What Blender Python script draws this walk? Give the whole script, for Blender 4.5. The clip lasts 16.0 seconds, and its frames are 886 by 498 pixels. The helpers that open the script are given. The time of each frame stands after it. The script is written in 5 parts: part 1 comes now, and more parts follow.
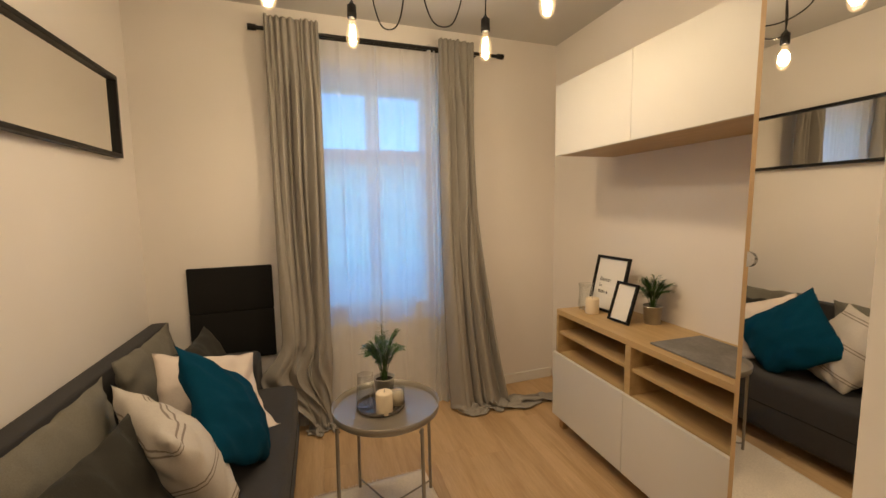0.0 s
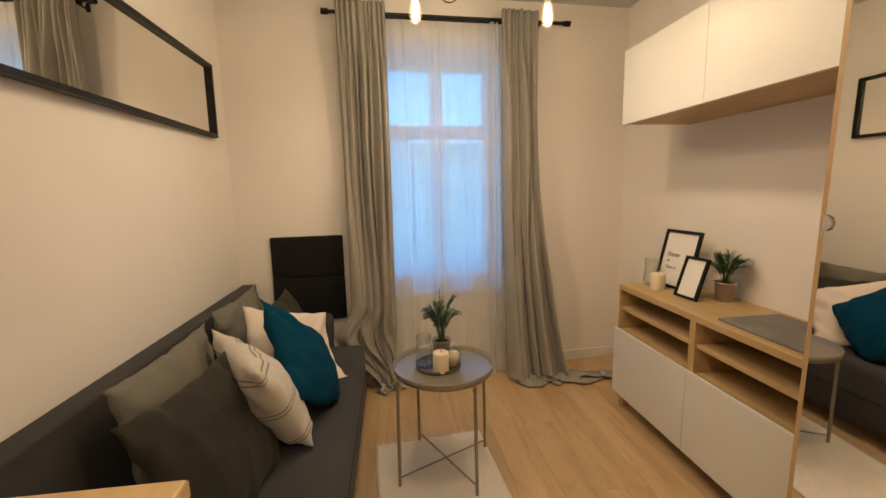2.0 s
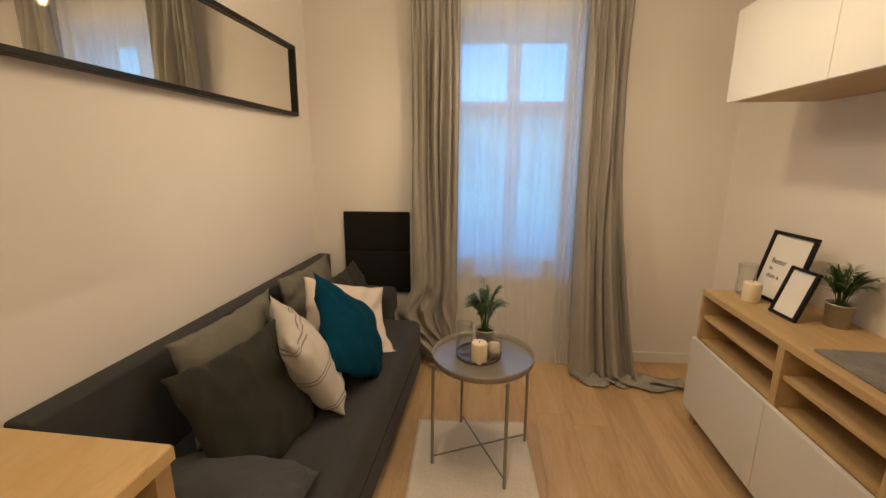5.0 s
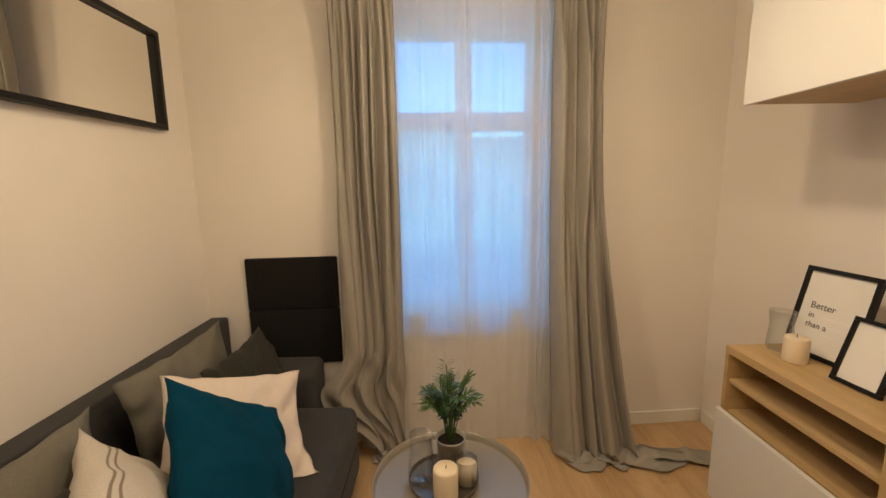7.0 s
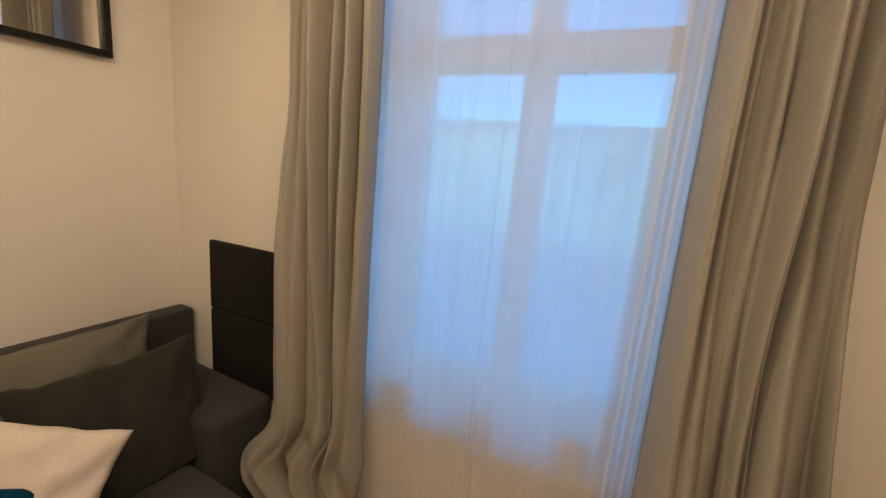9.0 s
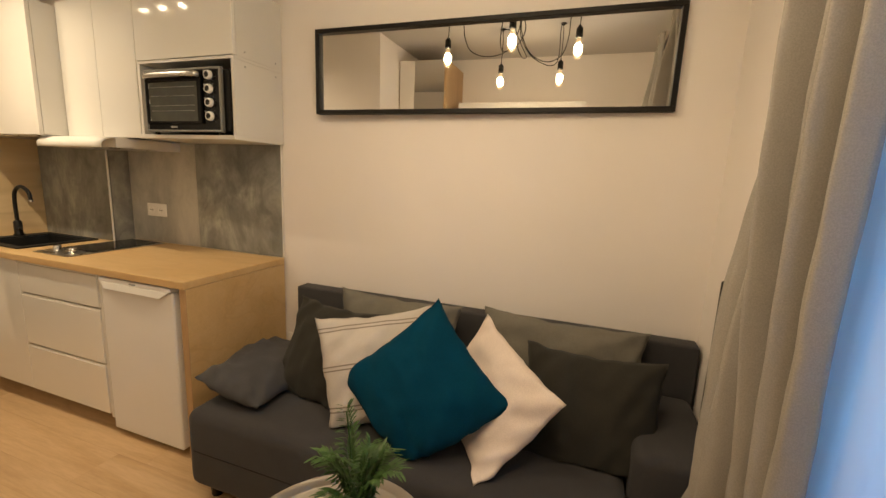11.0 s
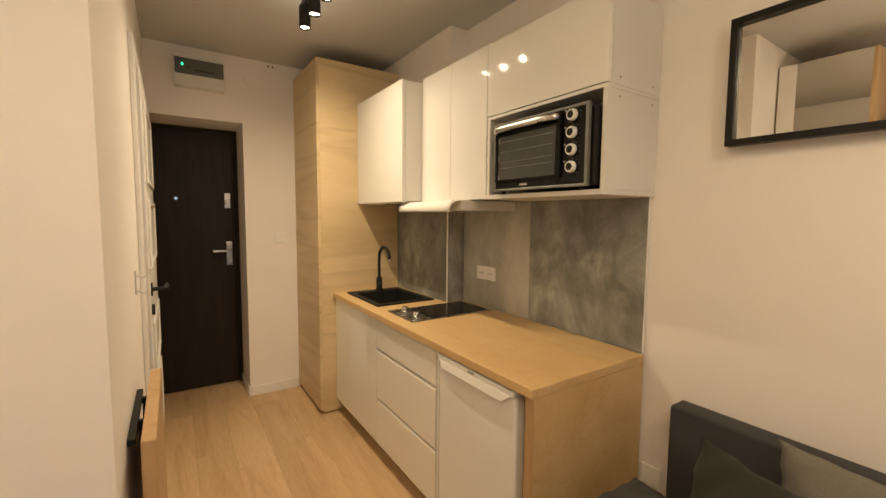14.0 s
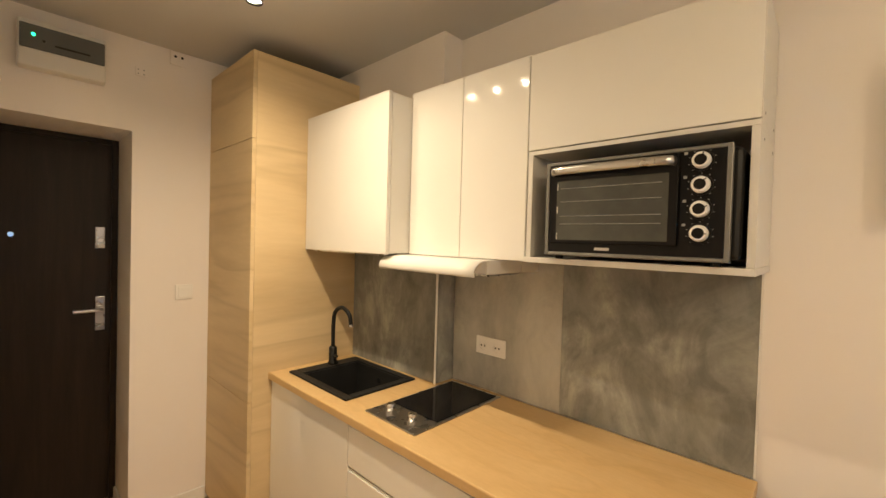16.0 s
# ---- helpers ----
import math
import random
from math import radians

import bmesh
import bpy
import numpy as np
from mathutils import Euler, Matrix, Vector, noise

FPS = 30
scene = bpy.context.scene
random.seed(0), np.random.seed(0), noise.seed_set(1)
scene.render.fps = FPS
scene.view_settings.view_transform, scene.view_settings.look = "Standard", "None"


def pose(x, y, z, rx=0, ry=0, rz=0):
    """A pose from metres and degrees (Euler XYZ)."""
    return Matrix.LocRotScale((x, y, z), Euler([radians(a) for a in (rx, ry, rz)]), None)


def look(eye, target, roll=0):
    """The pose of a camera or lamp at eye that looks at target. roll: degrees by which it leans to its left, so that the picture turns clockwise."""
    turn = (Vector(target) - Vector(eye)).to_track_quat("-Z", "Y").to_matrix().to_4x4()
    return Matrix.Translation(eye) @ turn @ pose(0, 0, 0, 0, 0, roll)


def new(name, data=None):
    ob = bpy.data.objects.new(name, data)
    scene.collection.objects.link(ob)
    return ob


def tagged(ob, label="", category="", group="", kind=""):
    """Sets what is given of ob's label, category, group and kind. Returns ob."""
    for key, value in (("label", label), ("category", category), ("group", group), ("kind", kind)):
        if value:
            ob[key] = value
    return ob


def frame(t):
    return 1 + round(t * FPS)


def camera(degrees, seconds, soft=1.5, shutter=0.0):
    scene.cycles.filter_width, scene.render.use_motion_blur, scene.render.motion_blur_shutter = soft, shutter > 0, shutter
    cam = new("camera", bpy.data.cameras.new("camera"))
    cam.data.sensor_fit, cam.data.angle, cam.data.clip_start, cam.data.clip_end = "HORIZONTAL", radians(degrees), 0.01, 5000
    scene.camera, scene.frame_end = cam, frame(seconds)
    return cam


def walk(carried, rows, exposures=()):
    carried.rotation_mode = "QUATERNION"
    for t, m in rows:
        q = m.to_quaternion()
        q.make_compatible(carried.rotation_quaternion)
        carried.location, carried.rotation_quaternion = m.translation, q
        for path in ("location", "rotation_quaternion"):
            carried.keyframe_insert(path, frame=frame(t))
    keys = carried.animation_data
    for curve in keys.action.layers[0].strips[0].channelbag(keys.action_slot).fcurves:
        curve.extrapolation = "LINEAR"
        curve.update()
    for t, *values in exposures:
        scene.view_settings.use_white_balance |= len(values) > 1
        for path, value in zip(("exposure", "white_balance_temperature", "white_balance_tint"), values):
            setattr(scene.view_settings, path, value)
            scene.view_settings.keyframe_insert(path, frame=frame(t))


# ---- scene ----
cam = camera(94.5, 16.0)
PATH = [
    (0, (0.953, -2.636, 1.376), (1.519, -0.73, 1.162), -0.9),
    (0.5, (0.962, -2.656, 1.298), (1.48, -0.761, 0.921), -0.9),
    (1, (0.965, -2.684, 1.24), (1.415, -0.796, 0.756), -1.0),
    (1.5, (0.968, -2.705, 1.248), (1.337, -0.793, 0.792), -1.2),
    (2, (0.984, -2.717, 1.325), (1.224, -0.754, 1.029), -1.3),
    (2.5, (1.077, -2.725, 1.411), (1.097, -0.726, 1.343), -1.2),
    (3, (1.206, -2.726, 1.461), (0.979, -0.739, 1.484), -1.0),
    (3.5, (1.25, -2.714, 1.432), (0.887, -0.75, 1.342), -1.3),
    (3.7, (1.248, -2.707, 1.391), (0.879, -0.752, 1.187), -0.9),
    (5.8, (1.162, -2.544, 1.394), (1.032, -0.599, 0.946), -0.4),
    (6, (1.139, -2.467, 1.41), (1.044, -0.516, 0.984), -0.8),
    (6.5, (1.114, -2.275, 1.392), (1.104, -0.308, 1.031), -1.0),
    (7, (1.164, -2.024, 1.391), (1.192, -0.05, 1.071), -1.0),
    (7.5, (1.234, -1.774, 1.375), (1.251, 0.205, 1.089), -0.6),
    (8, (1.343, -1.515, 1.356), (1.205, 0.463, 1.1), 0.1),
    (8.2, (1.445, -1.39, 1.393), (1.139, 0.564, 1.094), 1.3),
    (10.3, (1.772, -0.50, 1.306), (-0.111, 0.048, 0.92), 3.5),
    (10.5, (1.80, -0.468, 1.298), (-0.17, -0.359, 0.941), 2.9),
    (11, (1.849, -0.47, 1.348), (-0.010, -1.122, 1.001), 2.5),
    (11.5, (1.891, -0.49, 1.383), (0.236, -1.567, 1.067), 1.7),
    (12, (1.889, -0.54, 1.366), (0.43, -1.89, 1.139), 1.6),
    (12.5, (1.833, -0.65, 1.382), (0.506, -2.135, 1.203), 1.2),
    (13, (1.765, -0.817, 1.388), (0.544, -2.391, 1.214), 0.8),
    (13.5, (1.669, -0.988, 1.388), (0.538, -2.628, 1.218), 0.6),
    (14, (1.552, -1.178, 1.4), (0.453, -2.841, 1.238), 0.5),
    (14.5, (1.521, -1.388, 1.418), (0.379, -3.023, 1.274), 0.6),
    (15, (1.533, -1.605, 1.439), (0.245, -3.131, 1.33), 0.9),
    (15.5, (1.511, -1.797, 1.463), (0.121, -3.234, 1.417), 1.5),
    (16, (1.531, -1.929, 1.543), (0.074, -3.298, 1.502), 1.6),
]
walk(cam, [(t, look(eye, target, roll)) for t, eye, target, roll in PATH],
     [(0, 0.14), (1, 0.27), (1.6, 0.27), (2, 0.18), (2.5, 0.02), (3.5, -0.02), (6, 0.2), (7.5, 0.12), (8.2, 0.0), (10.3, 0.08), (10.5, 0.16), (11, 0.27), (11.5, 0.33), (13, 0.33), (14.5, 0.32), (15.5, 0.42), (16, 0.5)])

# ---- world and lights ----
world = bpy.data.worlds.new("dusk")
scene.world = world
world.use_nodes = True
wn = world.node_tree
sky = wn.nodes.new("ShaderNodeTexSky")
sky.sky_type = "NISHITA"
sky.sun_disc = False
sky.sun_elevation, sky.sun_rotation = radians(10), radians(200)
tone = wn.nodes.new("ShaderNodeMix")
tone.data_type, tone.blend_type = "RGBA", "MULTIPLY"
tone.inputs["Factor"].default_value = 1.0
tone.inputs["B"].default_value = (0.145, 0.63, 1.25, 1)
wn.links.new(sky.outputs["Color"], tone.inputs["A"])
wn.links.new(tone.outputs["Result"], wn.nodes["Background"].inputs["Color"])
SKY_STRENGTH = 0.70
wn.nodes["Background"].inputs["Strength"].default_value = SKY_STRENGTH

BULB_WATTS, DOWN_WATTS, SPOT_WATTS, SPILL_WATTS = 2.1, 8.7, 13.5, 11.5
BULBS = [(0.809, -0.975, 2.157), (1.135, -0.60, 2.183), (1.203, -1.50, 2.178), (1.745, -0.735, 2.132), (1.79, -1.217, 2.13)]
SPOTS = [(0.932, -3.449), (0.932, -3.274), (0.934, -3.096)]
SPOT_Z = 2.372


def lamp(name, kind, place, watts, colour, radius):
    data = bpy.data.lights.new(name, kind)
    data.energy, data.color, data.shadow_soft_size = watts, colour, radius
    ob = new(name, data)
    ob.location = place
    return ob


for bx, by, bz in BULBS:
    lamp("bulb_light", "POINT", (bx, by, bz), BULB_WATTS, (1.0, 0.75, 0.478), 0.025)
    dn = lamp("bulb_light_lower", "SPOT", (bx, by, bz - 0.02), DOWN_WATTS, (1.0, 0.75, 0.478), 0.025)   # the socket shades the upper half
    dn.data.spot_size, dn.data.spot_blend = radians(176), 1.0
for sx, sy in SPOTS:
    sp = lamp("spot_light", "SPOT", (sx, sy, SPOT_Z), SPOT_WATTS, (1.0, 0.785, 0.52), 0.013)
    sp.data.spot_size, sp.data.spot_blend = radians(100), 1.0
    sp = lamp("spot_light_rim", "SPOT", (sx, sy, SPOT_Z), SPILL_WATTS, (1.0, 0.785, 0.52), 0.013)     # what leaves the reflector sideways
    sp.data.spot_size, sp.data.spot_blend = radians(172), 0.9


# ---- materials ----
def nodes_of(name):
    m = bpy.data.materials.new(name)
    m.use_nodes = True
    return m, m.node_tree, m.node_tree.nodes["Principled BSDF"]


def coords(nt, stretch=(1, 1, 1), wander=0.0, spin=(0, 0, 0)):
    tc = nt.nodes.new("ShaderNodeTexCoord")
    mp = nt.nodes.new("ShaderNodeMapping")
    mp.inputs["Scale"].default_value = stretch
    mp.inputs["Rotation"].default_value = spin
    src = tc.outputs["Object"]
    if wander:
        info = nt.nodes.new("ShaderNodeObjectInfo")
        mul = nt.nodes.new("ShaderNodeMath")
        mul.operation = "MULTIPLY"
        mul.inputs[1].default_value = wander
        add = nt.nodes.new("ShaderNodeVectorMath")
        nt.links.new(info.outputs["Random"], mul.inputs[0])
        nt.links.new(src, add.inputs[0])
        nt.links.new(mul.outputs[0], add.inputs[1])
        src = add.outputs[0]
    nt.links.new(src, mp.inputs["Vector"])
    return mp.outputs["Vector"]


def noise_tex(nt, vec, scale, detail=4.0, rough=0.55, distort=0.0):
    n = nt.nodes.new("ShaderNodeTexNoise")
    n.inputs["Scale"].default_value, n.inputs["Detail"].default_value = scale, detail
    n.inputs["Roughness"].default_value, n.inputs["Distortion"].default_value = rough, distort
    nt.links.new(vec, n.inputs["Vector"])
    return n.outputs["Fac"]


def ramp(nt, fac, stops):
    r = nt.nodes.new("ShaderNodeValToRGB")
    els = r.color_ramp.elements
    els[0].position, els[0].color = stops[0][0], (*stops[0][1], 1)
    els[1].position, els[1].color = stops[-1][0], (*stops[-1][1], 1)
    for p, c in stops[1:-1]:
        e = els.new(p)
        e.color = (*c, 1)
    nt.links.new(fac, r.inputs["Fac"])
    return r.outputs["Color"]


def multiply(nt, a, b, fac=1.0):
    x = nt.nodes.new("ShaderNodeMix")
    x.data_type, x.blend_type = "RGBA", "MULTIPLY"
    x.inputs["Factor"].default_value = fac
    nt.links.new(a, x.inputs["A"])
    nt.links.new(b, x.inputs["B"])
    return x.outputs["Result"]


def bump(nt, bsdf, fac, strength, distance=0.002):
    b = nt.nodes.new("ShaderNodeBump")
    b.inputs["Strength"].default_value, b.inputs["Distance"].default_value = strength, distance
    nt.links.new(fac, b.inputs["Height"])
    nt.links.new(b.outputs["Normal"], bsdf.inputs["Normal"])


def shade(c, k):
    return tuple(min(1.0, v * k) for v in c)


def plain(name, base, rough=0.5, metal=0.0, var=0.06, scale=3.0, grain=120.0, relief=0.15, coat=0.0):
    """Paint, plastic, metal or plaster: broad blotches, fine grain in the relief and in the gloss."""
    m, nt, b = nodes_of(name)
    v = coords(nt)
    nt.links.new(ramp(nt, noise_tex(nt, v, scale), [(0.3, shade(base, 1 - var)), (0.7, shade(base, 1 + var))]), b.inputs["Base Color"])
    b.inputs["Metallic"].default_value = metal
    b.inputs["Coat Weight"].default_value = coat
    b.inputs["Coat Roughness"].default_value = 0.04
    r = nt.nodes.new("ShaderNodeMapRange")
    r.inputs["To Min"].default_value, r.inputs["To Max"].default_value = rough * 0.85, min(1, rough * 1.15)
    nt.links.new(noise_tex(nt, v, scale * 7), r.inputs["Value"])
    nt.links.new(r.outputs[0], b.inputs["Roughness"])
    if relief:
        bump(nt, b, noise_tex(nt, v, grain, 3), relief, 0.001)
    return m


def timber(name, dark, mid, light, stretch, rough=0.45, wander=0.0, scale=3.0, knots=0.0, tint=0.0, vein=1.0, pores=0.8):
    """Wood or wood print: streaks along the axis whose stretch is small, fine pores, a few darker bands."""
    m, nt, b = nodes_of(name)
    v = coords(nt, stretch, wander)
    broad = noise_tex(nt, v, scale, 5, 0.6, 0.6)
    c = ramp(nt, broad, [(0.25, dark), (0.5, mid), (0.75, light)])
    fine = noise_tex(nt, coords(nt, tuple(s * 6 for s in stretch), wander), scale * 2.5, 3, 0.7)
    c = multiply(nt, c, ramp(nt, fine, [(0.3, (0.84, 0.82, 0.8)), (0.65, (1, 1, 1))]), pores)
    if vein < 1:
        line = noise_tex(nt, coords(nt, tuple(0.8 * q for q in stretch), wander), scale * 0.8, 3, 0.5, 0.9)
        c = multiply(nt, c, ramp(nt, line, [(0.455, (1, 1, 1)), (0.49, (vein, vein * 0.97, vein * 0.93)), (0.505, (vein * 1.08, vein * 1.05, vein)), (0.56, (1, 1, 1))]), 0.8)
    if knots:
        vor = nt.nodes.new("ShaderNodeTexVoronoi")
        vor.inputs["Scale"].default_value = knots
        nt.links.new(coords(nt, tuple(0.35 + 0.65 * s for s in stretch), wander), vor.inputs["Vector"])
        c = multiply(nt, c, ramp(nt, vor.outputs["Distance"], [(0.02, (0.5, 0.4, 0.3)), (0.13, (1, 1, 1))]), 0.6)
    if tint:
        info = nt.nodes.new("ShaderNodeObjectInfo")
        c = multiply(nt, c, ramp(nt, info.outputs["Random"], [(0.0, (1 - tint, 1 - tint, 1 - tint)), (1.0, (1, 1, 1))]))
    nt.links.new(c, b.inputs["Base Color"])
    b.inputs["Roughness"].default_value = rough
    bump(nt, b, fine, 0.12, 0.001)
    return m


def cloth(name, base, weave=900.0, var=0.12, rough=0.95, relief=0.5, sheen=0.04):
    """Woven cloth: threads both ways in the relief, slight fading in the colour."""
    m, nt, b = nodes_of(name)
    v = coords(nt)
    c = ramp(nt, noise_tex(nt, v, 5, 5, 0.65), [(0.3, shade(base, 1 - var)), (0.7, shade(base, 1 + var))])
    thread = noise_tex(nt, v, weave * 0.4, 2, 0.5)
    c = multiply(nt, c, ramp(nt, thread, [(0.35, (0.8, 0.8, 0.8)), (0.65, (1, 1, 1))]), 0.7)
    nt.links.new(c, b.inputs["Base Color"])
    b.inputs["Roughness"].default_value = rough
    b.inputs["Sheen Weight"].default_value = sheen
    bump(nt, b, thread, relief, 0.0015)
    return m


def glassy(name, colour=(1, 1, 1), gloss=0.02):
    """Thin clear glass: lets light straight through and mirrors more at a slant."""
    m, nt, b = nodes_of(name)
    out = nt.nodes["Material Output"]
    tp = nt.nodes.new("ShaderNodeBsdfTransparent")
    tp.inputs["Color"].default_value = (*colour, 1)
    gl = nt.nodes.new("ShaderNodeBsdfGlossy")
    gl.inputs["Roughness"].default_value = gloss
    fr = nt.nodes.new("ShaderNodeLayerWeight")
    fr.inputs["Blend"].default_value = 0.12
    mx = nt.nodes.new("ShaderNodeMixShader")
    nt.links.new(fr.outputs["Facing"], mx.inputs[0])
    nt.links.new(tp.outputs[0], mx.inputs[1])
    nt.links.new(gl.outputs[0], mx.inputs[2])
    nt.links.new(mx.outputs[0], out.inputs["Surface"])
    nt.nodes.remove(b)
    return m


def glow(name, colour, strength):
    m, nt, b = nodes_of(name)
    b.inputs["Base Color"].default_value = (*colour, 1)
    b.inputs["Emission Color"].default_value = (*colour, 1)
    b.inputs["Emission Strength"].default_value = strength
    return m


def see_through(name, colour, through_part, translucent_part):
    """Thin cloth: part of the light goes straight through, part is scattered through, the rest is thrown back."""
    m, nt, b = nodes_of(name)
    out = nt.nodes["Material Output"]
    v = coords(nt)
    c = ramp(nt, noise_tex(nt, v, 4), [(0.3, shade(colour, 0.93)), (0.7, colour)])
    tl = nt.nodes.new("ShaderNodeBsdfTranslucent")
    df = nt.nodes.new("ShaderNodeBsdfDiffuse")
    tp = nt.nodes.new("ShaderNodeBsdfTransparent")
    nt.links.new(c, tl.inputs["Color"])
    nt.links.new(c, df.inputs["Color"])
    m1 = nt.nodes.new("ShaderNodeMixShader")
    m1.inputs[0].default_value = translucent_part
    nt.links.new(df.outputs[0], m1.inputs[1])
    nt.links.new(tl.outputs[0], m1.inputs[2])
    m2 = nt.nodes.new("ShaderNodeMixShader")
    m2.inputs[0].default_value = through_part
    nt.links.new(m1.outputs[0], m2.inputs[1])
    nt.links.new(tp.outputs[0], m2.inputs[2])
    nt.links.new(m2.outputs[0], out.inputs["Surface"])
    nt.nodes.remove(b)
    return m


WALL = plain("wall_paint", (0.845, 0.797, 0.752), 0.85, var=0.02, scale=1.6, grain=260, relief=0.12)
# white ceiling darkened in its colour, standing in for weaker light from the bulbs
CEIL = plain("ceiling_paint_dimmed", (0.58, 0.563, 0.535), 0.9, var=0.02, scale=1.2, grain=200, relief=0.08)
TRIM = plain("white_trim", (0.8, 0.78, 0.74), 0.45, var=0.03)
OAKFLOOR = timber("oak_laminate", (0.49, 0.325, 0.168), (0.61, 0.42, 0.228), (0.68, 0.482, 0.28), (5.5, 0.5, 5.5), 0.36, 7.0, 1.3, 1.1, 0.10, 0.87)
JOINT = plain("floor_joint", (0.44, 0.29, 0.16), 0.8)
OAK_Y = timber("oak_veneer_long", (0.45, 0.31, 0.145), (0.535, 0.372, 0.182), (0.59, 0.42, 0.22), (9, 0.45, 9), 0.45, 5.0, 2.2)
OAK_V = timber("oak_veneer_upright", (0.42, 0.27, 0.135), (0.5, 0.33, 0.17), (0.55, 0.38, 0.2), (9, 9, 0.5), 0.45, 5.0, 2.2)
TALL = timber("pale_oak_decor", (0.60, 0.455, 0.255), (0.67, 0.525, 0.308), (0.715, 0.57, 0.35), (0.5, 0.5, 4), 0.5, 3.0, 0.9, 0, 0, 0.80, 0.3)
WORKTOP = timber("oak_worktop", (0.55, 0.37, 0.165), (0.61, 0.42, 0.20), (0.645, 0.46, 0.23), (3, 0.8, 3), 0.42, 0.0, 2.0, 2.2, 0, 0.93, 0.4)
GLOSSW = plain("gloss_white_front", (0.81, 0.80, 0.755), 0.05, var=0.01, relief=0.0, coat=0.6)
SATINW = plain("satin_white", (0.71, 0.695, 0.655), 0.42, var=0.02, relief=0.03)
FRIDGEW = plain("fridge_white", (0.79, 0.785, 0.77), 0.35, var=0.02, grain=300, relief=0.1)
GREYP = plain("grey_plastic", (0.30, 0.30, 0.29), 0.4)
BLACKM = plain("black_metal", (0.010, 0.0095, 0.009), 0.42, var=0.2)
BLACKM.node_tree.nodes["Principled BSDF"].inputs["Specular IOR Level"].default_value = 0.25
BLACKP = plain("black_plastic", (0.008, 0.0075, 0.007), 0.35, var=0.2)
BLACKG = plain("black_glass", (0.006, 0.006, 0.007), 0.06, var=0.1, relief=0.0)
SINKM = plain("black_granite_composite", (0.016, 0.016, 0.016), 0.55, var=0.3, grain=500, relief=0.3)
for m in (BLACKP, BLACKG, SINKM):
    m.node_tree.nodes["Principled BSDF"].inputs["Specular IOR Level"].default_value = 0.18
DOORDK = timber("dark_wenge_door", (0.016, 0.011, 0.008), (0.022, 0.015, 0.011), (0.03, 0.021, 0.015), (9, 9, 0.6), 0.5, 0, 3)
DOORDK.node_tree.nodes["Principled BSDF"].inputs["Specular IOR Level"].default_value = 0.2
STEEL = plain("brushed_steel", (0.55, 0.54, 0.52), 0.28, 1.0, var=0.08, grain=400, relief=0.1)
ALU = plain("satin_aluminium", (0.85, 0.84, 0.82), 0.3, 0.0, var=0.02)
OVENFRAME = plain("dark_steel_trim", (0.22, 0.22, 0.21), 0.4, 0.6, var=0.08)
CHROME = plain("chrome", (0.75, 0.75, 0.76), 0.12, 1.0, var=0.02, relief=0.0)
TABLEM = plain("grey_brown_lacquered_steel", (0.27, 0.24, 0.20), 0.3, 0.25, var=0.02, relief=0.02)
TRAYM = plain("dark_bronze_metal", (0.14, 0.12, 0.10), 0.2, 0.4, var=0.05, relief=0.02)
MIRROR = plain("mirror_glass", (0.86, 0.85, 0.82), 0.012, 1.0, var=0.0, relief=0.0)
SOFA = cloth("anthracite_upholstery", (0.043, 0.042, 0.045))
SOFA2 = cloth("grey_upholstery", (0.060, 0.060, 0.064))
CHAR = cloth("charcoal_cotton", (0.024, 0.0225, 0.0175), 700)
OLIVE = cloth("grey_olive_cotton", (0.17, 0.16, 0.13), 700)
TEAL = cloth("teal_velvet_cotton", (0.0006, 0.044, 0.088), 800, 0.1, sheen=0.0)
TEAL.node_tree.nodes["Principled BSDF"].inputs["Specular IOR Level"].default_value = 0.12
BLUSH = cloth("cream_cotton", (0.76, 0.66, 0.58), 900, 0.04, relief=0.2)
BLACKL = cloth("black_upholstery", (0.006, 0.0055, 0.005), 600, sheen=0.0)
DRAPE = cloth("grey_linen_drape", (0.345, 0.321, 0.288), 900, 0.05, relief=0.12)
RUG = cloth("cream_cotton_rug", (0.80, 0.73, 0.63), 420, 0.05, relief=0.4)
MAT = cloth("grey_woven_mat", (0.20, 0.19, 0.18), 240, 0.3, relief=1.0)
SHEER = see_through("white_voile", (0.90, 0.90, 0.90), 0.14, 0.62)
PANE = glassy("window_glass")
CLEAR = glassy("clear_glass", (0.97, 0.98, 0.98))
WAX = plain("ivory_wax", (0.80, 0.68, 0.50), 0.55, var=0.03)
POT = plain("galvanised_pot", (0.55, 0.53, 0.49), 0.35, 0.5, var=0.15, scale=14, relief=0.2)
SOIL = plain("dark_soil", (0.03, 0.02, 0.014), 1.0, var=0.4, scale=60, grain=150, relief=1.0)
LEAF = plain("palm_leaf", (0.038, 0.092, 0.016), 0.5, var=0.45, scale=30)
PAPER = plain("white_paper", (0.82, 0.80, 0.76), 0.8, var=0.01)
INK = plain("black_ink", (0.03, 0.03, 0.03), 0.8)
SOCKETW = plain("socket_plastic", (0.86, 0.84, 0.80), 0.35, var=0.02)
HOLE = plain("dark_hole", (0.01, 0.01, 0.01), 0.8)
GREENLED = glow("green_indicator", (0.02, 0.9, 0.35), 3.0)
FILAMENT = glow("lit_filament", (1.0, 0.80, 0.48), 40.0)
SPOTFACE = glow("lit_spot_face", (1.0, 0.85, 0.62), 14.0)
SMOKE = plain("smoked_cover", (0.11, 0.115, 0.115), 0.2)
OVENGLASS = plain("oven_glass", (0.058, 0.062, 0.054), 0.12, var=0.3, scale=9)
FACADE = plain("far_facade", (0.72, 0.72, 0.72), 0.9)


